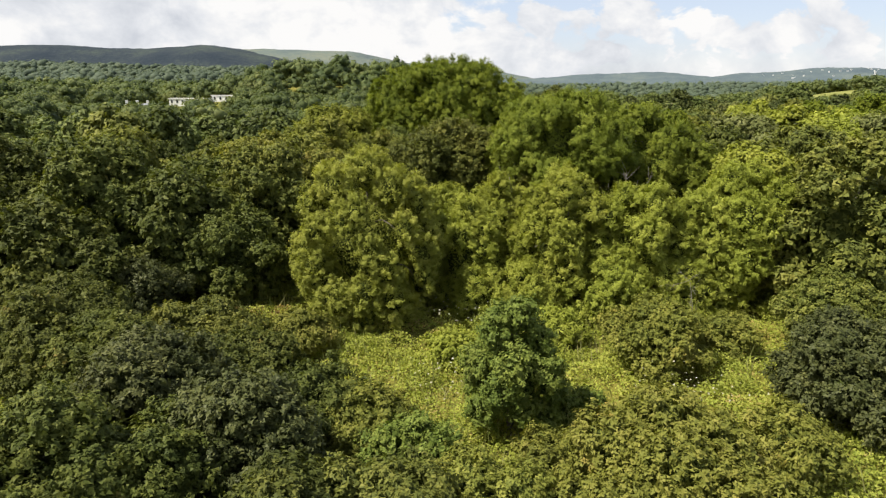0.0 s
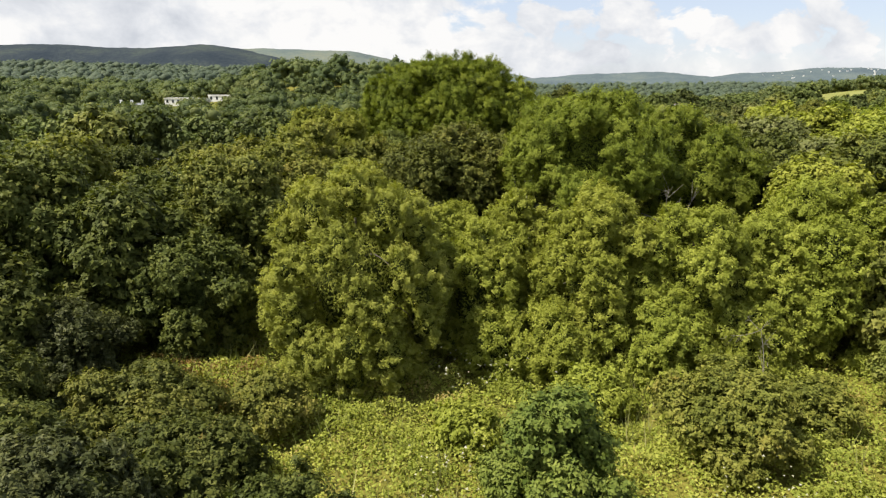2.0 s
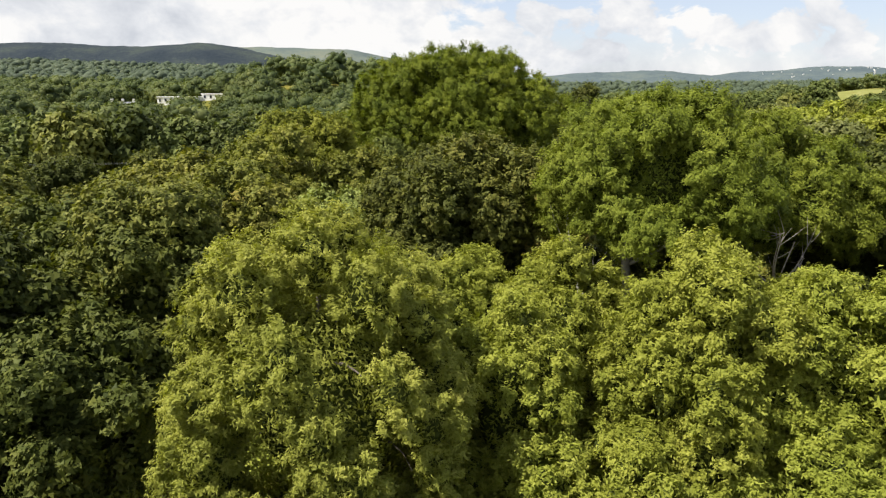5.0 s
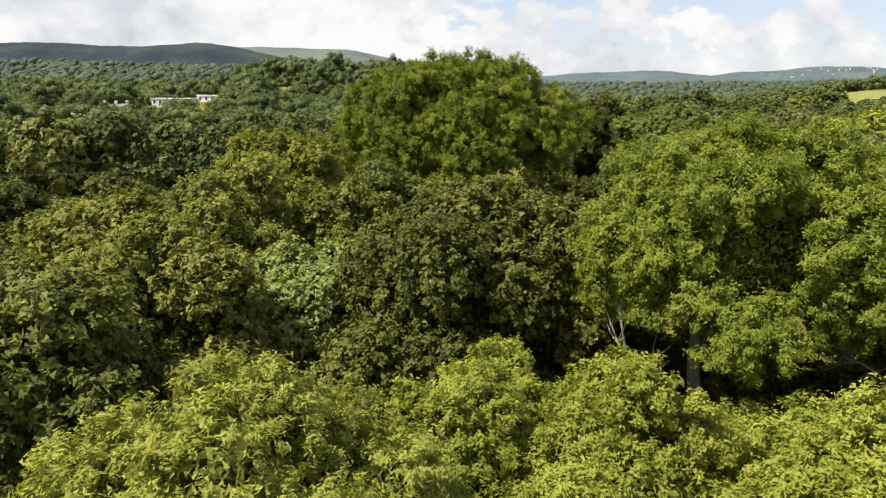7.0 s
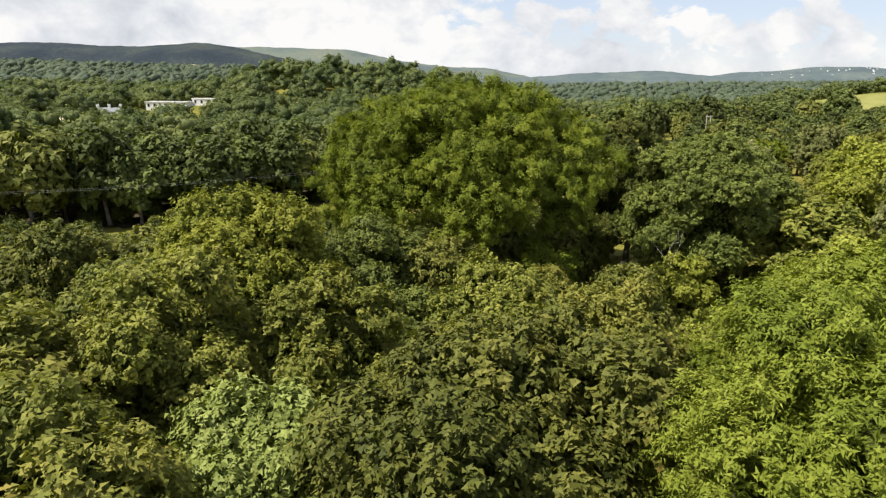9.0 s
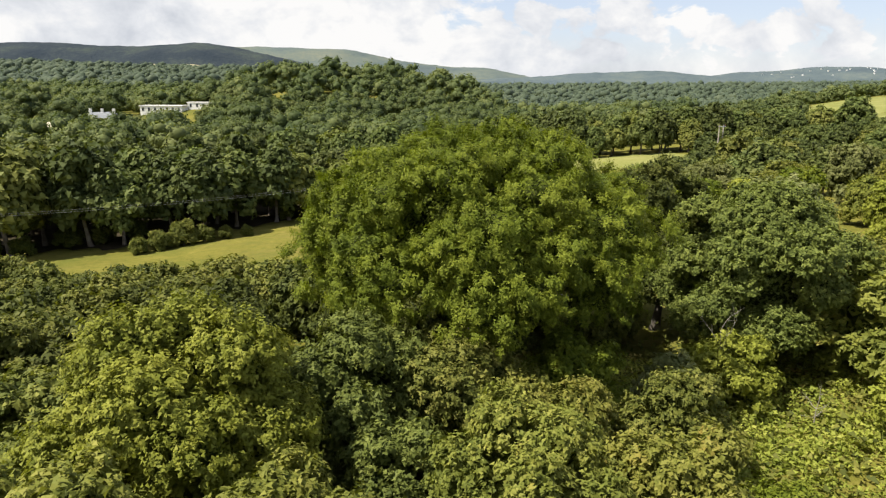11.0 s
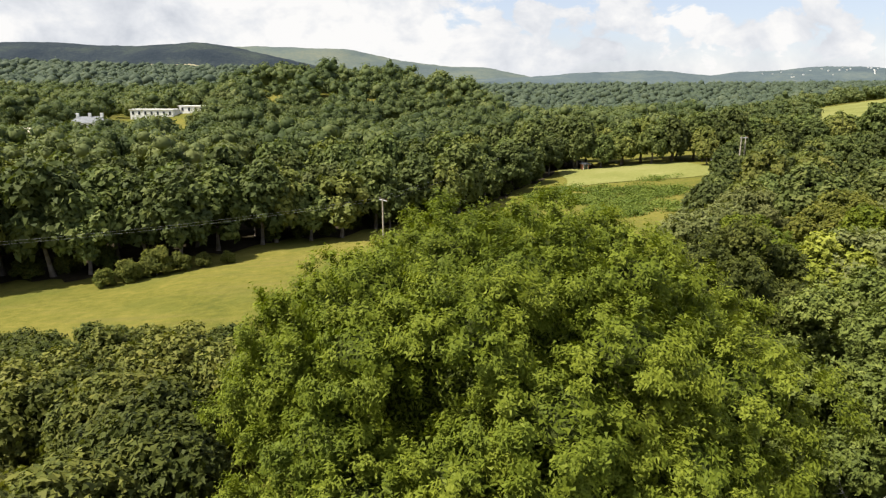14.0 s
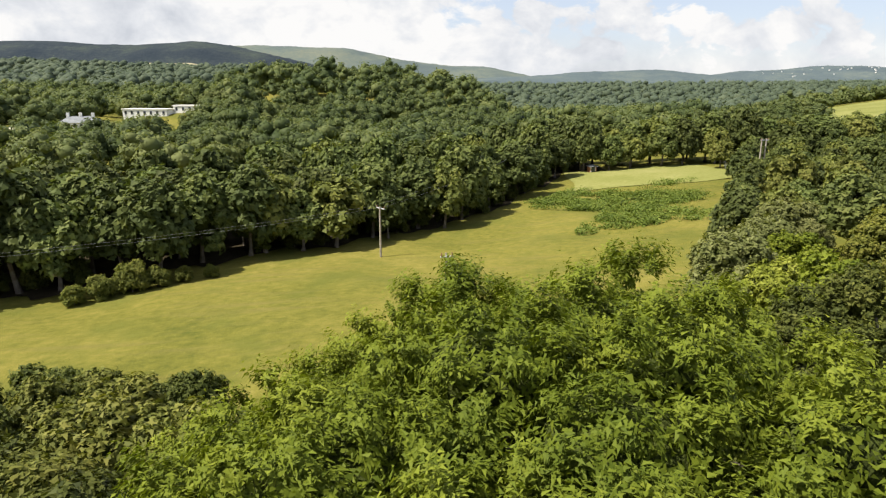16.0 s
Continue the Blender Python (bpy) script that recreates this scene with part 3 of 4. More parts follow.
def dark_thicket():
    rows = ((-8.2, 24.6, 4.4, 1.9), (-10.8, 25.2, 5.9, 2.4), (-14.2, 25.6, 6.8, 2.7), (-13.6, 20.8, 5.0, 2.3), (-17.5, 22.0, 6.5, 2.8), (-7.9, 28.0, 6.9, 2.4), (-11.8, 30.4, 5.6, 2.4),
            (-15.5, 31.0, 7.2, 2.8), (-5.2, 28.6, 4.8, 1.8), (-7.2, 31.6, 6.7, 2.6), (-19.5, 28.0, 7.0, 2.9), (-7.6, 37.2, 7.6, 2.7), (-11.8, 37.0, 6.4, 2.7), (-1.9, 31.2, 4.6, 1.9), (-0.6, 32.6, 8.0, 2.4), (1.6, 33.4, 7.6, 2.3), (0.3, 36.5, 6.6, 2.5), (-3.8, 38.6, 7.0, 2.4), (-9.8, 34.6, 7.2, 2.5))
    built = []
    for i, (x, y, h, r) in enumerate(rows):
        if i >= 9 and y <= 30.5:
            o = built[(i * 4) % 9]
            copy_thing(o[0], pose(x, y, float(ground(x, y)), 0, 0, 77 * i) @ Matrix.Diagonal((r / o[2], r / o[2], h / o[1], 1)))
            continue
        k = tree("hawthorn", "dense dark green hawthorn with browning leaves", "tree", 70 + i, h, r, (M_BROWN if i in (13, 14, 15) else M_OAK if i == 5 else M_THORN if y < 30.5 else M_HAZEL), bottom=-0.1, x=x, y=y, group="hawthorns of the thicket", **{**THORN, "leaf": 0.125 if x > -9 else 0.17})
        built.append((k, h, r))


dark_thicket()


def middle_trees():
    tree("pale_ash_tree", "tall pale green ash with airy foliage", "tree", 101, 8.8, 3.5, M_ASH_PALE, bottom=0.36, x=5.7, y=31.0, limb_count=8, bark=M_DEAD, **{**PALE_ASH, "leaf": 0.085})
    tree("pale_ash_tree", "pale green ash behind the sallows", "tree", 102, 7.9, 3.2, M_ASH_PALE, bottom=0.25, x=10.5, y=33.5, bark=M_DEAD, **PALE_ASH)
    tree("sycamore", "small pale green sycamore among dark hawthorns", "tree", 103, 5.6, 2.0, M_PALE, bottom=0.0, x=-4.2, y=34.4, **OAKISH)
    tree("field_maple", "bright yellow-green field maple with full crown", "tree", 104, 8.7, 3.1, M_YELLOW, bottom=0.0, x=-7.4, y=43.4, limb_count=6, **{**OAKISH, "boughs": 24, "bough": 0.28, "leaf": 0.11})
    tree("ash_tree", "great spreading green ash above the meadow", "tree", 105, 11.9, 6.7, M_ASH, bottom=0.3, x=0.25, y=53.6, oval=1.03, girth=0.34, limb_count=14, **ASH)
    tree("sycamore", "dark green sycamore with layered foliage", "tree", 106, 9.0, 4.2, M_SYCAMORE, bottom=0.03, x=13.6, y=57.5, limb_count=6, **{**OAKISH, "boughs": 24, "bough": 0.28, "flat": 0.65, "leaf": 0.14})
    tree("thorn_tree", "tall brownish-green thorn tree behind the ash", "tree", 107, 9.6, 2.9, M_THORN, bottom=0.1, x=11.0, y=62.6, limb_count=5, **OAKISH)
    rows = ((-3.7, 46.3, 7.2, 2.4, M_SYCAMORE), (-0.8, 47.2, 6.4, 2.2, M_OAK), (6.2, 29.4, 2.9, 1.9, M_THORN), (9.0, 30.6, 3.2, 2.1, M_THORN), (7.4, 33.4, 3.6, 2.1, M_OAK), (4.2, 33.8, 3.6, 1.9, M_THORN), (11.4, 29.6, 3.4, 2.0, M_THORN), (-17.5, 50.5, 6.8, 2.9, M_OAK), (7.0, 60.8, 5.6, 2.4, M_OAK), (3.6, 62.4, 4.6, 2.3, M_THORN), (9.2, 67.0, 5.0, 2.4, M_HAZEL), (-3.6, 60.6, 4.2, 2.3, M_THORN), (6.2, 66.6, 4.4, 2.2, M_BROWN), (-21.5, 47.0, 7.0, 2.9, M_THORN), (-13.0, 51.5, 6.0, 2.6, M_HAZEL), (-20.5, 39.0, 7.4, 2.9, M_OAK), (6.4, 47.4, 4.6, 1.8, M_OAK), (2.2, 46.4, 5.4, 2.1, M_HAZEL), (3.5, 48.9, 5.7, 1.7, M_ASH), (7.4, 50.6, 3.8, 1.3, M_GREY), (1.2, 42.6, 6.2, 2.5, M_HAZEL), (4.6, 42.2, 5.6, 2.2, M_HAZEL), (-1.8, 43.6, 5.0, 2.0, M_SYCAMORE),
            (8.4, 44.0, 2.2, 1.5, M_ASH), (14.6, 44.5, 2.4, 2.0, M_SALLOW), (11.2, 53.6, 3.2, 1.7, M_SALLOW), (-12.4, 46.0, 6.2, 2.6, M_OAK), (-16.5, 41.5, 6.0, 2.8, M_OAK), (14.8, 36.0, 7.2, 2.8, M_THORN), (17.0, 30.0, 7.6, 3.0, M_OAK), (13.6, 27.0, 6.6, 2.5, M_YELLOW), (14.6, 22.6, 7.0, 2.6, M_OAK), (18.2, 25.0, 7.4, 2.8, M_THORN))
    for i, (x, y, h, r, m) in enumerate(rows):
        tree("small_tree", "leafy green understorey tree below the ash", "tree", 110 + i, h, r, m, bottom=-0.08, x=x, y=y, group="understorey trees", **{**OAKISH, "leaf": 0.13 if abs(x) < 9 and y < 50 else 0.18})


middle_trees()


def stand(kinds, spots, rng):
    """Copies of a few built trees, each turned and sized a little differently."""
    for i, (x, y, s) in enumerate(spots):
        k = kinds[int(rng.integers(len(kinds)))]
        m = pose(x, y, float(ground(x, y)) - 0.1, 0, 0, rng.uniform(0, 360)) @ Matrix.Diagonal((s * rng.uniform(0.9, 1.1), s * rng.uniform(0.9, 1.1), s * rng.uniform(0.88, 1.15), 1))
        copy_thing(k, m)


def wood_edge_y(x):
    """The far wood's edge along the meadow."""
    return np.interp(x, (-120, -75, -45, -32, -10, 5, 20, 30), (70, 92, 112, 124, 141, 154, 180, 200))


def woods():
    rng = np.random.default_rng(7)
    kinds = [tree("woodland_tree", "tall dark green broadleaf at the wood's edge", "tree", 200 + i, 12.0, 4.2, (M_WOOD_DARK, M_WOOD_FAR, M_WOOD_WARM, M_WOOD_DARK, M_WOOD_FAR, M_WOOD_DARK)[i], bottom=0.07, x=-40 + 7 * i, y=float(wood_edge_y(-40 + 7 * i)) + 4, group="trees of the far wood", limb_count=2, **FAR) for i in range(6)]
    spots = []
    for row in range(6):
        for x in np.arange(-95, 34, 6.4):
            xx = x + rng.uniform(-2, 2)
            yy = wood_edge_y(xx) + 4.5 + row * 7.5 + rng.uniform(-2, 2)
            if row == 0 and -42 < xx < 2:
                xx += 3.5
            if abs(xx) < 0.74 * yy:
                spots.append((xx, yy, rng.uniform(0.72, 1.12)))
    stand(kinds, spots, rng)
    # belt behind the upper meadow
    spots = [(x + rng.uniform(-2, 2), 206 + r * 8 + rng.uniform(-2, 2) - 0.1 * x, rng.uniform(0.75, 1.0)) for r in range(3) for x in np.arange(28, 110, 6.5)]
    stand(kinds[2:3] + kinds[4:], spots, rng)
    return kinds


WOOD_KINDS = woods()


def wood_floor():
    """Leaf litter under the far wood, from its edge inwards, darkened to stand in for the shade there."""
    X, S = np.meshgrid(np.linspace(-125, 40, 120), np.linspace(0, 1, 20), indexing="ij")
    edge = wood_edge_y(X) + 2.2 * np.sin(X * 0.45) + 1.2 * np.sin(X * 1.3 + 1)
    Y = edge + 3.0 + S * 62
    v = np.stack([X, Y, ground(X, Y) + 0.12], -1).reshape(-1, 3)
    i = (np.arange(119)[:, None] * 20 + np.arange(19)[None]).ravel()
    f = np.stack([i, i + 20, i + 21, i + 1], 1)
    return tagged(new("ground_litter", mesh_of("ground_litter", v, f, M_SHADE_LITTER, True)), "brown leaf litter under the far wood, darkened for shade", "ground", kind="structure")


def hay_field(name, x0, x1, y0, y1, label):
    """A smooth mown field with a wavering edge, lying just above the ground."""
    U, W = np.meshgrid(np.linspace(0, 1, 50), np.linspace(0, 1, 40), indexing="ij")
    X = x0(W) + (x1(W) - x0(W)) * U
    Y = y0 + (y1 - y0) * W + 1.5 * np.sin(U * 7) * (1 - W)
    v = np.stack([X, Y, ground(X, Y) + 0.1], -1).reshape(-1, 3)
    i = (np.arange(49)[:, None] * 40 + np.arange(39)[None]).ravel()
    f = np.stack([i, i + 40, i + 41, i + 1], 1)
    return tagged(new(name, mesh_of(name, v, f, M_HAY, True)), label, "field", kind="structure")


M_HAY = rough_material("mown_hay", ((0.32, (0.135, 0.145, 0.038)), (0.5, (0.185, 0.19, 0.056)), (0.68, (0.245, 0.235, 0.088))), 0.07, 1.4, 0.95, 0.4, 0.15, gloss=0.05)
hay_field("ground_upper_field", lambda w: 25 + 6 * w + 1.2 * np.sin(w * 5), lambda w: 60 + 4 * w + 2.0 * np.sin(w * 6), 173, 203, "pale green mown field above the bracken bank")
hay_field("ground_hill_field", lambda w: -2.7 + 0.61 * (210 + 127 * w) + 2 * np.sin(w * 9), lambda w: -2.7 + 0.92 * (210 + 127 * w), 258, 385, "pale yellow-green field on the rise across the valley")
# Litter brown taken near black, so the wood's shade is partly painted.
M_SHADE_LITTER = rough_material("shade_dark_litter", ((0.3, (0.022, 0.018, 0.011)), (0.5, (0.042, 0.034, 0.020)), (0.7, (0.070, 0.058, 0.034))), 0.5, 6, 0.95, 0.6, 0.08, gloss=0.05)
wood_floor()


def ridge(far_kinds):
    """Low trees and scrub on the rising ground beyond the ash."""
    rng = np.random.default_rng(8)
    kinds = [tree("ridge_tree", ("grey-green willow scrub tree on the rise", "warm green hazel scrub on the rise", "green ash scrub on the rise", "yellow-green sallow scrub on the rise")[i], "tree", 260 + i, 7.2, 3.0, (M_GREY, M_HAZEL, M_ASH, M_SALLOW)[i], bottom=-0.05, x=(18.4, 16.0, 17.5, 20)[i], y=(86.5, 63, 74, 71)[i], group="scrub trees of the ridge", limb_count=3, **SCRUBBY) for i in range(4)]
    spots, back = [], []
    for _ in range(1800):
        y = rng.uniform(40, 195)
        x = rng.uniform(8, 135)
        edge = np.interp(y, (40, 60, 75, 95, 115, 140, 170, 200), (16, 12, 14, 21, 28, 42, 56, 62))
        if x < edge + 2 or x > y * 0.72 + 4 or (y > 150 and x > 0.56 * (y - 48) and rng.uniform() < 0.5):
            continue
        if all((x - a) ** 2 + (y - b) ** 2 > 14 + 0.14 * y for a, b, _ in spots + back):
            (spots if y < 100 else back).append((x, y, rng.uniform(0.65, 1.02)))
    stand(kinds, spots, rng)
    stand(kinds[:1], [(24.6, 94.5, 0.85), (28.5, 99.0, 0.9), (22.4, 89.0, 0.62)], rng)
    stand(far_kinds[2:3] + far_kinds[4:], [(x, y, s * 0.66) for x, y, s in back], rng)


ridge(WOOD_KINDS)


def hedge():
    rng = np.random.default_rng(9)
    kinds = [tree("hedge_bush", ("dense dark green hawthorn hedge bush", "green hedge bush beside the meadow", "brown-tinged thorn hedge bush", "mid-green oak scrub bush in the hedge")[i], "bush", 300 + i, 5.4, 2.6, (M_THORN, M_BROWN, M_THORN, M_OAK)[i], bottom=-0.1, x=-13 - 3 * i, y=62 + 2.2 * i, group="hedge along the meadow", limb_count=2, **HEDGE) for i in range(4)]
    spots = []
    for _ in range(900):
        x, y = rng.uniform(-50, 4), rng.uniform(46, 90)
        front = 76 - (x + 14) * 0.35
        if y > front or (x > -8 and y < 60) or abs(x) > 0.72 * y + 2:
            continue
        if all((x - a) ** 2 + (y - b) ** 2 > 13 for a, b, _ in spots):
            spots.append((x, y, rng.uniform(0.8, 1.1) * (0.85 if y > front - 4 else 1)))
    stand(kinds, spots, rng)
    # dark bushes added along the far wood's edge to fill its shadow band and hide trunks
    edge = [(x, float(wood_edge_y(x)) + 5.0 + rng.uniform(-1, 1.5), rng.uniform(0.5, 0.75)) for x in np.arange(-66, 24, 3.6) if not -42 < x < -28]
    stand(kinds[:1] + kinds[2:3], edge, rng)
    # bramble thicket at the wood's foot
    stand(kinds[3:] + kinds[1:2], [(-38.5, 112.0, 0.62), (-36.2, 114.1, 0.66), (-34.0, 115.7, 0.5), (-31.5, 117.3, 0.42), (-29.0, 119.1, 0.34), (-40.5, 109.9, 0.5)], rng)


hedge()


def ground_cover():
    """Brambles, tall herbs and rough grass that nobody could count."""
    rng = np.random.default_rng(5)

    def heave(x, y):
        return 0.28 + 0.3 * np.sin(x * 1.1 + 0.6 * np.sin(y * 0.9)) * np.sin(y * 1.3 + 1) + 0.14 * np.sin(x * 2.9 + y) * np.sin(y * 3.3 - x)

    def layer(name, label, x, y, up, size, mat, tone, nrm_up=0.8, leafy=0.8):
        n = len(x)
        pos = np.stack([x, y, ground(x, y) + up], 1)
        ln = size * rng.uniform(0.7, 1.35, n)
        v, f = leaf_arrays(pos, np.array([0, 0, nrm_up]) + rng.normal(0, 0.45, (n, 3)), rng.normal(0, 1, (n, 3)), ln, ln * leafy)
        return tagged(new(name, mesh_of(name, v, f, mat, tone=np.repeat(np.clip(tone, 0, 1), CORNERS))), label, "undergrowth", kind="stuff")

    def heaps(x0, x1, y0, y1, count, lo, hi, per):
        """Low domes of leaves: their places, heights and a tone for each heap."""
        cx, cy = rng.uniform(x0, x1, count), rng.uniform(y0, y1, count)
        ok = np.abs(cx) < 0.72 * cy + 2
        cx, cy = cx[ok], cy[ok]
        r, hue = rng.uniform(lo, hi, len(cx)), 0.45 + 0.25 * np.sin(cx * 0.7 + 2 * np.sin(cy * 0.4)) * np.sin(cy * 0.6 + 1.3) + rng.normal(0, 0.22, len(cx))
        k = rng.choice(len(cx), int(per * len(cx)), p=r ** 2 / np.sum(r ** 2))
        q = unit(rng.normal(0, 1, (len(k), 3)) + np.array([0, 0, 0.5]))
        reach = rng.uniform(0.5, 1.05, len(k)) ** 0.5
        return cx[k] + q[:, 0] * r[k] * reach, cy[k] + q[:, 1] * r[k] * reach, np.abs(q[:, 2]) * r[k] * reach * 0.85, hue[k] + rng.normal(0, 0.1, len(k))

    x, y, up, hue = heaps(-15, 16, 4, 28, 1500, 0.25, 0.75, 170)
    layer("brambles", "yellow-green bramble heaps in the clearing", x, y, up, 0.074, M_BRAMBLE, hue)
    x, y, up, hue = heaps(6.5, 19, 42, 58, 560, 0.3, 0.85, 60)
    layer("bramble_patch", "yellow-green brambles in the open gap", x, y, up, 0.15, M_BRAMBLE, hue)
    n = 90000
    x, y = rng.uniform(-15, 16, n), rng.uniform(4, 28, n)
    ok = np.abs(x) < 0.72 * y + 2
    x, y = x[ok], y[ok]
    layer("low_herbs", "low yellow-green herbs and grass cover", x, y, np.maximum(heave(x, y), 0.03) * 0.7, 0.085, M_BRAMBLE, rng.normal(0.5, 0.25, len(x)))
    x, y, up, hue = heaps(15, 52, 134, 184, 800, 0.8, 2.2, 150)
    thin = np.sin(x * 0.42 + np.sin(y * 0.3)) * np.sin(y * 0.35 + 0.6 * np.sin(x * 0.25)) + 0.5 * np.sin(x * 1.1 + y * 0.8)
    ok = (x > 14 + (180 - y) * 0.2 - 5 * np.sin(y * 0.2)) & (x < 35 + (y - 134) * 0.3 + 4 * np.sin(y * 0.33) + rng.normal(0, 1.5, len(x))) & (y < 171 + 4 * np.sin(x * 0.3) + rng.normal(0, 1.5, len(x))) & (thin + rng.normal(0, 0.35, len(x)) > -0.5)
    layer("bramble_bank", "green bracken and bramble bank on the meadow", x[ok], y[ok], up[ok] * 0.55, 0.3, M_SAPLING, hue[ok] * 0.6 + 0.2)
    x, y, up, hue = heaps(-9.4, -5.8, 19.6, 23.2, 70, 0.3, 0.6, 120)
    layer("dry_bracken", "rust-brown dying bracken beside the willow", x, y, up, 0.085, M_RUST, hue)
    # rough grass among it
    n = 9000
    x, y = rng.uniform(-9, 17, n), rng.uniform(5, 26, n)
    keep = (np.sin(x * 0.55 + 1.2) * np.sin(y * 0.5 + 0.4) + rng.normal(0, 0.35, n) > 0.1) & (np.abs(x) < 0.72 * y + 2)
    x, y = x[keep], y[keep]
    n = len(x)
    tall = rng.uniform(0.35, 0.85, n)
    lean = rng.normal(0, 0.3, (n, 3))
    pos = np.stack([x, y, ground(x, y) + tall * 0.5 + 0.1], 1)
    v, f = leaf_arrays(pos, rng.normal(0, 1, (n, 3)) * np.array([1, 1, 0.2]), lean + np.array([0, 0, 1]), tall, np.full(n, 0.03), 0.05)
    tagged(new("rough_grass", mesh_of("rough_grass", v, f, M_GRASS, tone=np.repeat(rng.uniform(0, 1, n), CORNERS))), "long straw and green grass between brambles", "grass", kind="stuff")
    # shaded floor of the thickets
    n = 26000
    x, y = rng.uniform(-26, 24, n), rng.uniform(26, 64, n)
    keep = np.minimum(np.minimum(x + 26, 24 - x), np.minimum(y - 26, 64 - y)) > 9 * rng.uniform(0, 1, n) ** 2 + 2 * np.sin(x + y)
    x, y = x[keep], y[keep]
    n = len(x)
    pos = np.stack([x, y, ground(x, y) + rng.uniform(0.1, 0.7, n)], 1)
    ln = rng.uniform(0.2, 0.42, n)
    v, f = leaf_arrays(pos, np.array([0, 0, 0.8]) + rng.normal(0, 0.5, (n, 3)), rng.normal(0, 1, (n, 3)), ln, ln * 0.6)
    tagged(new("ferns", mesh_of("ferns", v, f, M_OAK, tone=np.repeat(rng.uniform(0, 1, n), CORNERS))), "dark ferns and ivy on the thicket floor", "undergrowth", kind="stuff")


ground_cover()


def far_woods():
    """Crowns of the woods across the valley, too many to count: rounded heads with leaf sprays."""
    rng = np.random.default_rng(21)
    for name, y0, y1, step, r, heads, per, leaf, ball in (("valley_woods", 195, 330, 9.4, 5.6, 14, 50, 0.78, BALL), ("hill_woods", 330, 560, 10.4, 6.2, 10, 24, 1.1, BALL), ("distant_woods", 560, 1900, 15.0, 10.5, 3, 6, 2.4, BALL)):
        pts = []
        y = y0
        while y < y1:
            far = max(0.0, y - 560) / 1500
            xs = np.arange(-0.74 * y, 0.76 * y, step * (1 + far))
            pts.append(np.stack([xs + rng.uniform(-0.8, 0.8, len(xs)) * step, y + rng.uniform(-0.9, 0.9, len(xs)) * step], 1))
            y += step * (1 if y < 560 else 1.25 + far)
        p = np.concatenate(pts)
        x, yy = p[:, 0], p[:, 1]
        out = rng.uniform(0, 1, len(p)) < 0.03
        if y0 < 560:
            out |= (yy < np.where(x < 28, wood_edge_y(np.clip(x, -120, 30)) + 48, 232))
            for cx, cy, rx, ry in ((-119, 305, 27, 28), (-124, 269, 13, 25), (-147, 255, 13, 28), (-106, 278, 12, 26), (75, 260, 9, 10), (90, 285, 9, 12)):
                out |= ((x - cx) / rx) ** 2 + ((yy - cy) / ry) ** 2 < 1
            side = (x + 2.7) / (yy - 48)
            out |= (side > 0.60 + 0.012 * np.sin(yy * 0.2)) & (side < 0.9) & (yy > 258) & (yy < 385)
        else:
            for cx, cy, rx, ry in ((-830, 1560, 80, 120), (-600, 1580, 100, 110)):
                out |= ((x - cx) / rx) ** 2 + ((yy - cy) / ry) ** 2 < 1
        p = p[~out]
        m = len(p)
        size = r * rng.uniform(0.62, 1.3, m) * (1 + np.maximum(p[:, 1] - 560, 0) / 2200)
        size = np.where((p[:, 0] > 0.4 * (p[:, 1] - 48)) & (p[:, 1] > 230) & (p[:, 1] < 560), size * 0.62, size)
        spire = rng.uniform(0, 1, m) < 0.03
        tall = np.where(spire, rng.uniform(1.2, 1.45, m), rng.uniform(0.78, 1.02, m))
        size = np.where(spire, size * 0.6, size)
        z = ground(p[:, 0], p[:, 1])
        mid = np.stack([p[:, 0], p[:, 1], z + size * (1.05 if y0 < 560 else 0.5) * tall], 1)
        dims = size[:, None] * np.stack([np.ones(m), np.ones(m), (1.1 if y0 < 560 else 0.62) * tall], 1)
        hue = np.clip(np.where(spire, 0.12, 0.45 + 0.22 * np.sin(p[:, 0] * 0.031 + 2 * np.sin(p[:, 1] * 0.012)) * np.sin(p[:, 1] * 0.027) + rng.normal(0, 0.23, m)), 0, 1)
        # rounded heads of foliage over each crown, with leaf sprays lying on them
        k = np.arange(heads) + 0.5
        zz = 1 - 1.35 * k / heads
        th = k * 2.39996 + rng.uniform(0, 6.28, (m, 1))
        q = np.stack([np.sqrt(1 - zz * zz) * np.cos(th), np.sqrt(1 - zz * zz) * np.sin(th), np.broadcast_to(zz, th.shape)], -1)
        q = unit(q + rng.normal(0, 0.16, q.shape))
        heart = q * rng.uniform(0.56, 0.8, (m, heads, 1)) * dims[:, None] + mid[:, None]
        wide = size[:, None] * rng.uniform(0.26, 0.5, (m, heads)) * (1.0 if heads > 3 else 1.4)
        d = unit(rng.normal(0, 1, (m, heads, per, 3)) + q[:, :, None] * 0.6 + np.array([0, 0, 0.45]))
        pos = heart[:, :, None] + d * wide[..., None, None] * rng.uniform(0.84, 1.1, (m, heads, per, 1)) * np.array([1, 1, 0.85])
        nrm = d + rng.normal(0, 0.3, d.shape) + np.array([0, 0, 0.15])
        c = m * heads * per
        ln = leaf * rng.uniform(0.6, 1.3, c)
        v, f = leaf_arrays(pos.reshape(-1, 3), nrm.reshape(-1, 3), rng.normal(0, 1, (c, 3)), ln, ln * 0.75)
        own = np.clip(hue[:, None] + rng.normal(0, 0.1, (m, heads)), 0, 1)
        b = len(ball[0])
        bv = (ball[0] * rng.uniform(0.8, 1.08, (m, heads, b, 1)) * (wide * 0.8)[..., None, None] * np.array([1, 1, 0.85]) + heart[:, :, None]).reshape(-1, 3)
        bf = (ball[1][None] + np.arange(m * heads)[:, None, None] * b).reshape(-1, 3)
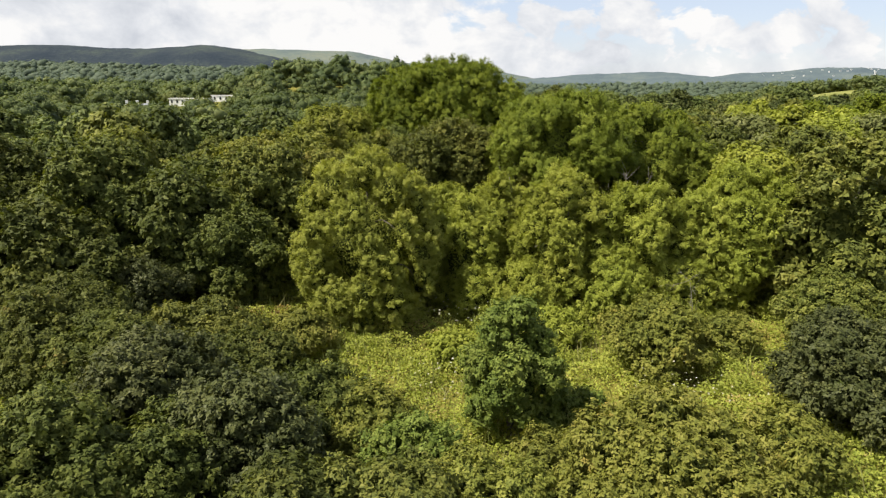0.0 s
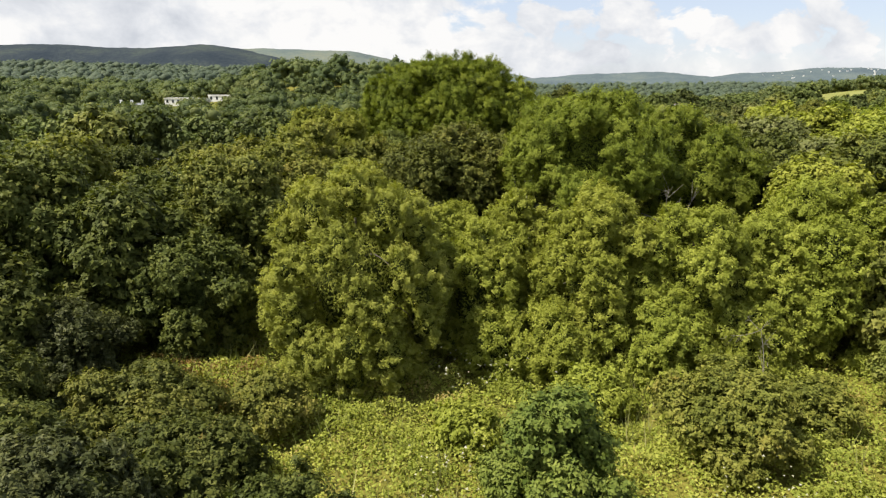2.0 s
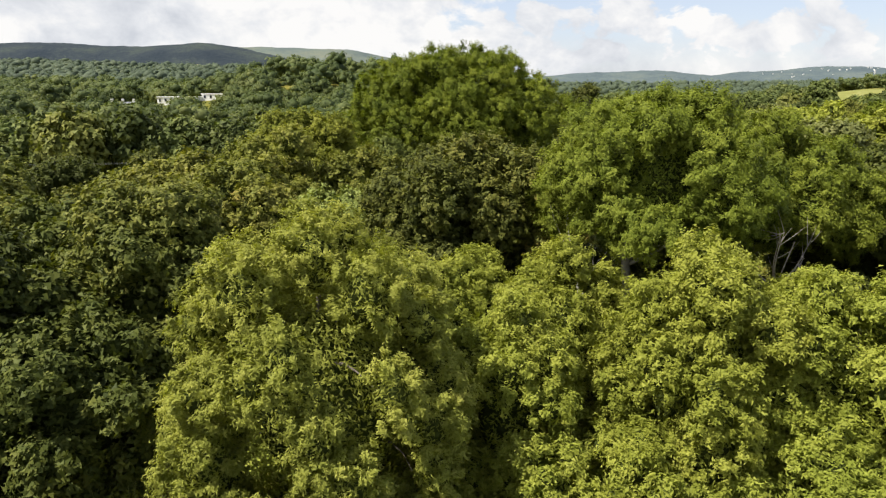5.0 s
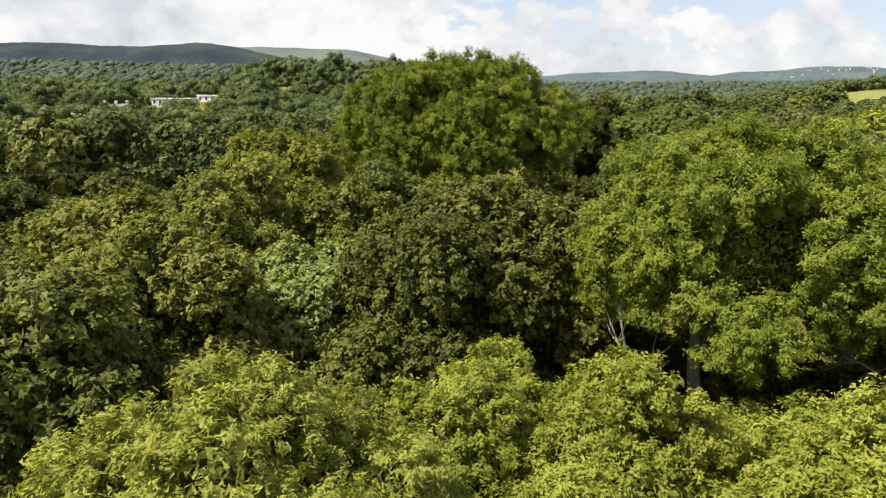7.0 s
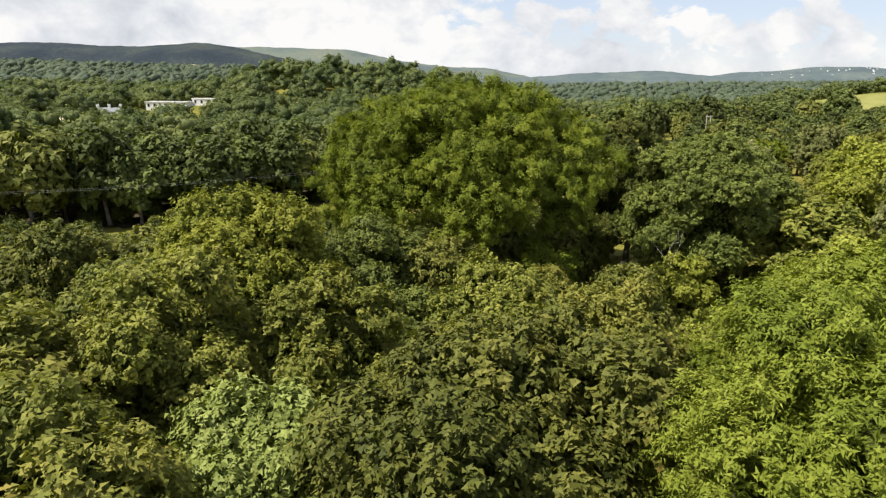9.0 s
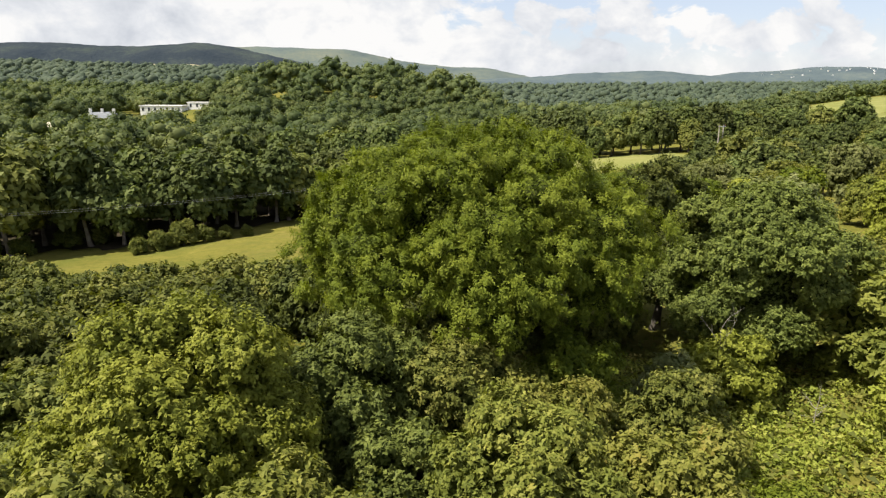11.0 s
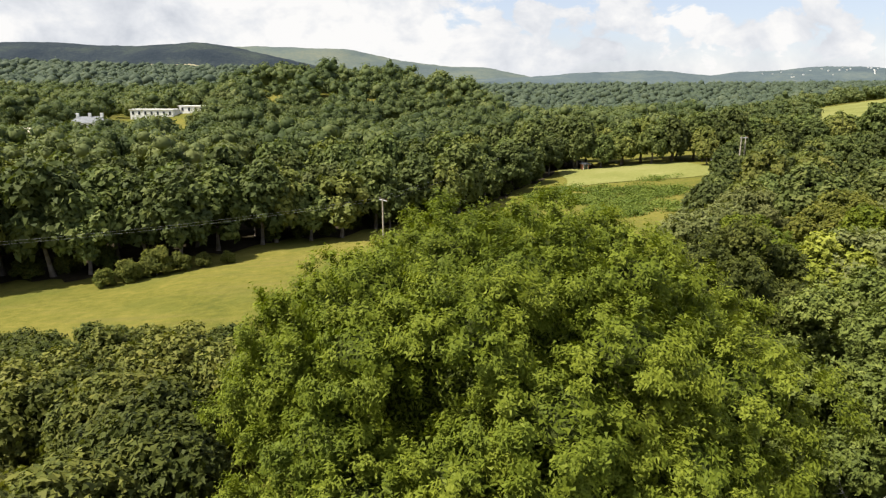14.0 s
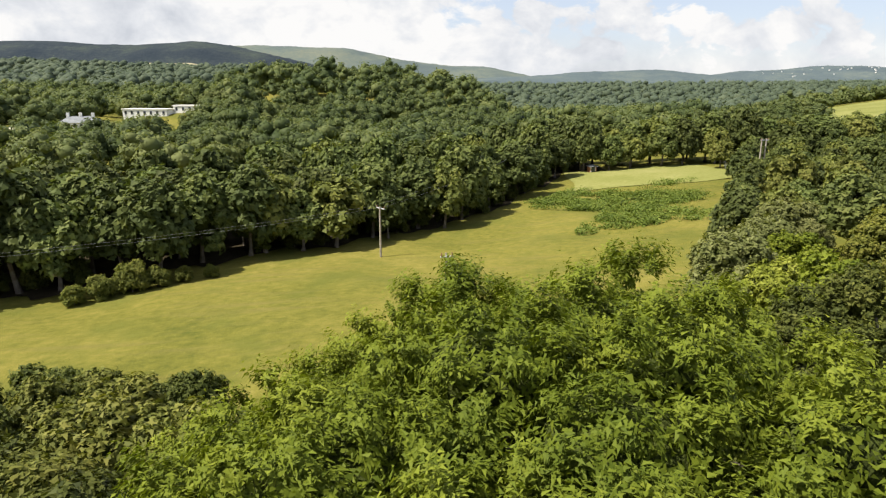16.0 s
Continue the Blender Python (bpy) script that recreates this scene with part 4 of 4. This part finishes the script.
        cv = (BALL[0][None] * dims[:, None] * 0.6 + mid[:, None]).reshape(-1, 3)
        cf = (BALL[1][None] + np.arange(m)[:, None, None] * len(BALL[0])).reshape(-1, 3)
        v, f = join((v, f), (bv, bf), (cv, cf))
        # lower tone on heads and cores paints the shade between the sprays
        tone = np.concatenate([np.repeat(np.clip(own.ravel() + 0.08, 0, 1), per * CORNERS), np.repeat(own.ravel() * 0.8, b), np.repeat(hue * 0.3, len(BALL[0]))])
        tagged(new(name, mesh_of(name, v, f, M_DISTANT_HAZED if y0 > 500 else M_VALLEY, True, tone=tone)), "continuous dark green broadleaf woods across the valley", "woods", kind="stuff")


far_woods()


# ---- poles, wires and buildings ----
M_POLE = rough_material("weathered_pole", ((0.3, (0.20, 0.17, 0.13)), (0.5, (0.33, 0.29, 0.24)), (0.7, (0.45, 0.41, 0.36))), 2.0, 20, 0.85, 0.4)
M_STEEL = rough_material("galvanised_steel", ((0.3, (0.42, 0.43, 0.44)), (0.6, (0.6, 0.61, 0.62))), 3.0, 25, 0.45, 0.1)
M_WIRE = rough_material("dull_aluminium_wire", ((0.3, (0.16, 0.16, 0.16)), (0.6, (0.25, 0.25, 0.25))), 3.0, 25, 0.5, 0.1)
M_CHINA = rough_material("brown_porcelain", ((0.3, (0.20, 0.10, 0.06)), (0.6, (0.30, 0.16, 0.10))), 3.0, 25, 0.25, 0.05)
M_RENDER = rough_material("white_painted_render", ((0.3, (0.66, 0.65, 0.61)), (0.5, (0.76, 0.75, 0.72)), (0.7, (0.82, 0.81, 0.79))), 0.4, 6, 0.8, 0.2)
M_CREAM = rough_material("cream_stone_wall", ((0.3, (0.42, 0.37, 0.26)), (0.5, (0.53, 0.48, 0.35)), (0.7, (0.62, 0.57, 0.44))), 0.5, 5, 0.85, 0.3)
M_SLATE = rough_material("grey_slate", ((0.3, (0.11, 0.12, 0.13)), (0.5, (0.18, 0.19, 0.20)), (0.7, (0.26, 0.27, 0.28))), 0.7, 6, 0.7, 0.4)
M_FELT = rough_material("pale_flat_roof", ((0.3, (0.58, 0.57, 0.53)), (0.5, (0.70, 0.69, 0.66)), (0.7, (0.78, 0.77, 0.75))), 0.3, 4, 0.8, 0.1)
M_BRICK = rough_material("red_brick", ((0.3, (0.24, 0.10, 0.06)), (0.5, (0.34, 0.16, 0.10)), (0.7, (0.42, 0.22, 0.15))), 1.2, 9, 0.9, 0.4)


def glass_material():
    m, t, b, out = material("window_glass")
    vec = t.nodes.new("ShaderNodeTexCoord").outputs["Object"]
    t.links.new(rampn(t, noisen(t, vec, 0.8, 2.0), (0.3, (0.02, 0.025, 0.03)), (0.7, (0.05, 0.055, 0.06))), b.inputs["Base Color"])
    b.inputs["Roughness"].default_value = 0.06
    return m


M_GLASS = glass_material()


def box_arrays(x0, x1, y0, y1, z0, z1):
    v = np.array([(x, y, z) for x in (x0, x1) for y in (y0, y1) for z in (z0, z1)], float)
    f = np.array([(0, 1, 3, 2), (4, 6, 7, 5), (0, 4, 5, 1), (2, 3, 7, 6), (0, 2, 6, 4), (1, 5, 7, 3)])
    return v, f


def box_mesh(name, dims, mat, bevel=0.0):
    bm = bmesh.new()
    v, f = box_arrays(*dims)
    vs = [bm.verts.new(p) for p in v]
    for q in f:
        bm.faces.new([vs[i] for i in q])
    if bevel:
        bmesh.ops.bevel(bm, geom=bm.edges[:], offset=bevel, segments=1, affect="EDGES")
    me = bpy.data.meshes.new(name)
    bm.to_mesh(me)
    bm.free()
    me.materials.append(mat)
    return me


def pole(x, y, height, turn, twin=False, arm=0.9):
    """A wooden line pole with crossarm and insulators."""
    top = tagged(new("power_pole"), "weathered wooden power pole with a steel crossarm", "pole", "poles of the power line")
    for side in ((-0.5, 0.5) if twin else (0.0,)):
        s = np.linspace(0, 1, 6)[:, None]
        part("shaft", mesh_of("shaft", *tube(np.array([side, 0, -0.4]) * (1 - s) + np.array([side, 0, height]) * s, np.linspace(0.15, 0.10, 6), 10), M_POLE, True), top)
    part("crossarm", box_mesh("crossarm", (-arm, arm, -0.17, -0.09, height - 0.32, height - 0.2), M_STEEL, 0.01), top)
    for dx in (0.1 - arm, arm - 0.1):
        s = np.linspace(0, 1, 7)[:, None]
        part("insulator", mesh_of("insulator", *tube(np.array([dx, -0.13, height - 0.2]) + s * np.array([0, 0, 0.26]), (0.03, 0.07, 0.04, 0.07, 0.04, 0.06, 0.03), 8), M_CHINA, True), top)
    top.matrix_world = pose(x, y, float(ground(x, y)), 0, 0, turn)
    return top, height


def wire(a, b, off, sag):
    """One conductor hung from pole top to pole top."""
    (ax, ay, ah), (bx, by, bh) = a, b
    d = np.array([bx - ax, by - ay])
    side = np.array([-d[1], d[0]]) / np.hypot(*d) * off
    s = np.linspace(0, 1, 25)
    z = (float(ground(ax, ay)) + ah) * (1 - s) + (float(ground(bx, by)) + bh) * s - 4 * sag * s * (1 - s)
    p = np.stack([ax + d[0] * s + side[0], ay + d[1] * s + side[1], z], 1)
    return tagged(new("power_wire", mesh_of("power_wire", *tube(p, np.full(25, 0.011), 5), M_WIRE, True)), "thin grey power wire between wooden poles", "wire", "wires of the power line")


def power_line():
    spots = ((-64.0, 93.0, 7.0), (-9.35, 128.2, 6.9), (22.0, 194.0, 9.5))
    for i, (x, y, h) in enumerate(spots):
        pole(x, y, h, 130)
    for a, b in zip(spots, spots[1:]):
        for off in (-0.8, 0.8):
            wire(a, b, off, 0.9)
    pole(-1.0, 90.6, 6.9, 15, arm=0.5)
    pole(53.6, 153.6, 9.8, 20, True)


power_line()


def house(name, label, x, y, turn, w, d, h, roof_h, wall, roof, cols, rows, chimneys=0, flat=False):
    """Walls, roof, chimneys and a grid of framed windows on the long fronts."""
    top = tagged(new(name), label, "building")
    part("wall", box_mesh("wall", (-w / 2, w / 2, -d / 2, d / 2, -3, h), wall), top)
    if flat:
        lid = part("roof", box_mesh("roof", (-w / 2 - 0.3, w / 2 + 0.3, -d / 2 - 0.3, d / 2 + 0.3, h + 0.004, h + 0.35), roof), top)
    else:
        e = 0.35
        v = np.array([(-w / 2 - e, -d / 2 - e, h - 0.05), (w / 2 + e, -d / 2 - e, h - 0.05), (w / 2 + e, d / 2 + e, h - 0.05), (-w / 2 - e, d / 2 + e, h - 0.05), (-w / 2 + d * 0.3, 0, h + roof_h), (w / 2 - d * 0.3, 0, h + roof_h)])
        bm = bmesh.new()
        vs = [bm.verts.new(p) for p in v]
        for q in ((0, 1, 5, 4), (2, 3, 4, 5), (1, 2, 5), (3, 0, 4), (3, 2, 1, 0)):
            bm.faces.new([vs[i] for i in q])
        me = bpy.data.meshes.new("roof")
        bm.to_mesh(me)
        bm.free()
        me.materials.append(roof)
        lid = part("roof", me, top)
    for i in range(chimneys):
        cx = -w / 2 + (i + 0.5) * w / chimneys
        part("chimney", box_mesh("chimney", (cx - 0.5, cx + 0.5, -0.4, 0.4, h + roof_h * 0.5, h + roof_h + 1.3), wall, 0.04), lid)
    frame_me = pane_me = None
    for side in (-1, 1):
        for r in range(rows):
            for c in range(cols):
                cx, cz = -w / 2 + (c + 0.5) * w / cols, h * (r + 0.5) / rows
                if frame_me is None:
                    frame_me = box_mesh("window", (-0.6, 0.6, -0.05, 0.05, -0.8, 0.8), M_RENDER, 0.02)
                    pane_me = box_mesh("pane", (-0.5, 0.5, -0.06, 0.06, -0.7, 0.7), M_GLASS)
                win = part("window", frame_me, top)
                win.location = (cx, side * (d / 2 + 0.03), cz)
                part("pane", pane_me, win)
    top.matrix_world = pose(x, y, float(ground(x, y)), 0, 0, turn)
    return top


def buildings():
    house("manor_house", "white rendered country house with slate roof and chimneys", -137, 291, 12, 13, 8, 4.6, 2.2, M_RENDER, M_SLATE, 6, 2, 3)
    house("glasshouse_range", "long low white building with pale flat roof", -124, 320, -4, 19, 7, 2.6, 0, M_RENDER, M_FELT, 7, 1, flat=True)
    house("pavilion", "low white pavilion with a pale roof", -108, 324, -8, 12, 6, 2.4, 0, M_RENDER, M_FELT, 4, 1, flat=True)
    house("stable_block", "low cream stone building at the park's edge", -151, 277, 8, 13, 5, 3.0, 1.6, M_CREAM, M_CREAM, 5, 1)
    house("field_shed", "small brick shed at the top of the meadow", 36.0, 200.5, 10, 1.7, 1.6, 1.5, 0.4, M_BRICK, M_SLATE, 1, 1)
    house("white_shed", "small white painted shed half behind bushes", 64.5, 189, -20, 2.0, 1.6, 1.3, 0.4, M_RENDER, M_FELT, 1, 1)
    rng = np.random.default_rng(33)
    for i in range(36):
        x = 1450 + 26 * i + rng.uniform(-12, 12)
        y = 3040 + rng.uniform(-120, 160)
        ob = house("far_house", "tiny pale house on the far hillside", x, y, rng.uniform(-30, 30), rng.uniform(4.5, 7), 5, 2.6, 1.6, M_RENDER, M_SLATE, 2, 1)
        hill = 25 + (np.interp(x, *DOWNS) - 25) * math.cos((y - 3300) / 600 * math.pi / 2) ** 0.8
        ob.location.z = hill + 1


buildings()


def bare_tree(seed, x, y, z0, height, spread, label, mat=None, stout=1.0):
    """A dead or leafless tree: a forked skeleton of tapering branches."""
    rng = np.random.default_rng(seed)
    top = tagged(new("dead_tree"), label, "tree", "dead trees")

    def shoot(start, way, length, girth, depth, parent):
        s = np.linspace(0, 1, 6)[:, None]
        line = start + way * s * length + rng.normal(0, 0.05 * length, (1, 3)) * np.sin(s * 3.1) + np.array([0, 0, 0.12 * length]) * s ** 2
        ob = part("trunk" if depth == 0 else ("branch" if depth == 1 else "twig"), mesh_of("branch", *tube(line, girth * (1.05 - 0.8 * s[:, 0]), 6 if depth < 2 else 4), mat or M_DEAD, True), parent)
        if depth < 2:
            for k in range((7, 6)[depth]):
                at = line[int(rng.integers(2, 6))]
                w = unit(way * 0.7 + rng.normal(0, spread, 3))
                shoot(at, w, length * rng.uniform(0.25, 0.5), girth * 0.45, depth + 1, top if depth == 0 else ob)

    shoot(np.array([0, 0, -0.2]), unit(np.array([rng.normal(0, 0.12), rng.normal(0, 0.12), 1.0])), height, (height * 0.010 + 0.012) * stout, 0, top)
    top.matrix_world = pose(x, y, float(ground(x, y)) + z0, 0, 0, rng.uniform(0, 360))
    return top


def dead_wood():
    bare_tree(401, 8.9, 21.4, 0, 1.9, 0.75, "grey dead twiggy bush beside the sallows", M_DEAD, 0.6)
    bare_tree(402, 8.6, 29.2, 0, 4.4, 0.5, "bare dead tree with pale forking branches")
    bare_tree(403, 10.7, 53.6, 0, 3.2, 0.6, "pale dead branches beside the sycamore", M_DEAD, 0.7)
    bare_tree(404, 13.4, 51.2, 0, 1.5, 0.6, "brown leafless shrub among brambles")
    bare_tree(405, -2.7, 7.0, 0, 1.6, 0.45, "reddish dead twigs among the bushes")
    bare_tree(406, 3.75, 29.9, 0, 4.3, 0.3, "pale bare ash trunk standing among foliage", M_PALE_BARK, 1.5)


dead_wood()


def meadow_details():
    """Tussocks on the meadow and white flower heads in the clearing."""
    rng = np.random.default_rng(44)
    n = 14000
    y = 70 + 115 * rng.uniform(0, 1, n) ** 1.3
    x = rng.uniform(-60, 50, n)
    keep = (y < wood_edge_y(x) + 1) & (y > 74 - (x + 14) * 0.35) & (np.abs(x) < (y - 44) * 0.75)
    x, y = x[keep], y[keep]
    n = len(x)
    tall = rng.uniform(0.06, 0.16, n)
    pos = np.stack([x, y, ground(x, y) + tall * 0.4], 1)
    v, f = leaf_arrays(pos, rng.normal(0, 1, (n, 3)) * np.array([1, 1, 0.3]), rng.normal(0, 0.5, (n, 3)) + np.array([0, 0, 0.6]), tall * 1.6, tall * 0.22, 0.05)
    patch = 0.45 + 0.3 * np.sin(x * 0.21 + np.sin(y * 0.13) * 2) * np.sin(y * 0.17)
    tagged(new("meadow_tussocks", mesh_of("meadow_tussocks", v, f, M_TUSSOCK, tone=np.repeat(np.clip(patch + rng.normal(0, 0.1, n), 0, 1), CORNERS))), "dry olive tussocks on the meadow", "grass", kind="stuff")
    n = 200
    k = rng.integers(0, 3, n)
    cx, cy = np.array((0.1, 0.9, 6.6))[k], np.array((16.6, 22.0, 15.2))[k]
    x, y = cx + rng.normal(0, 0.8, n), cy + rng.normal(0, 0.8, n)
    pos = np.stack([x, y, ground(x, y) + rng.uniform(0.7, 1.0, n)], 1)
    ln = rng.uniform(0.04, 0.075, n)
    v, f = leaf_arrays(pos, np.array([0, -0.3, 1.0]) + rng.normal(0, 0.3, (n, 3)), rng.normal(0, 1, (n, 3)), ln, ln, 0.05)
    tagged(new("white_flowers", mesh_of("white_flowers", v, f, M_FLOWER, tone=np.repeat(rng.uniform(0, 1, n), CORNERS))), "creamy white flower heads in the clearing", "flowers", kind="stuff")


M_TUSSOCK = leaf_material("tussock_blade", (0.100, 0.110, 0.036), (0.150, 0.150, 0.050), (0.210, 0.190, 0.072), 0.3)
M_FLOWER = leaf_material("flower_head", (0.260, 0.260, 0.144), (0.360, 0.350, 0.228), (0.480, 0.460, 0.360), 0.2)
meadow_details()
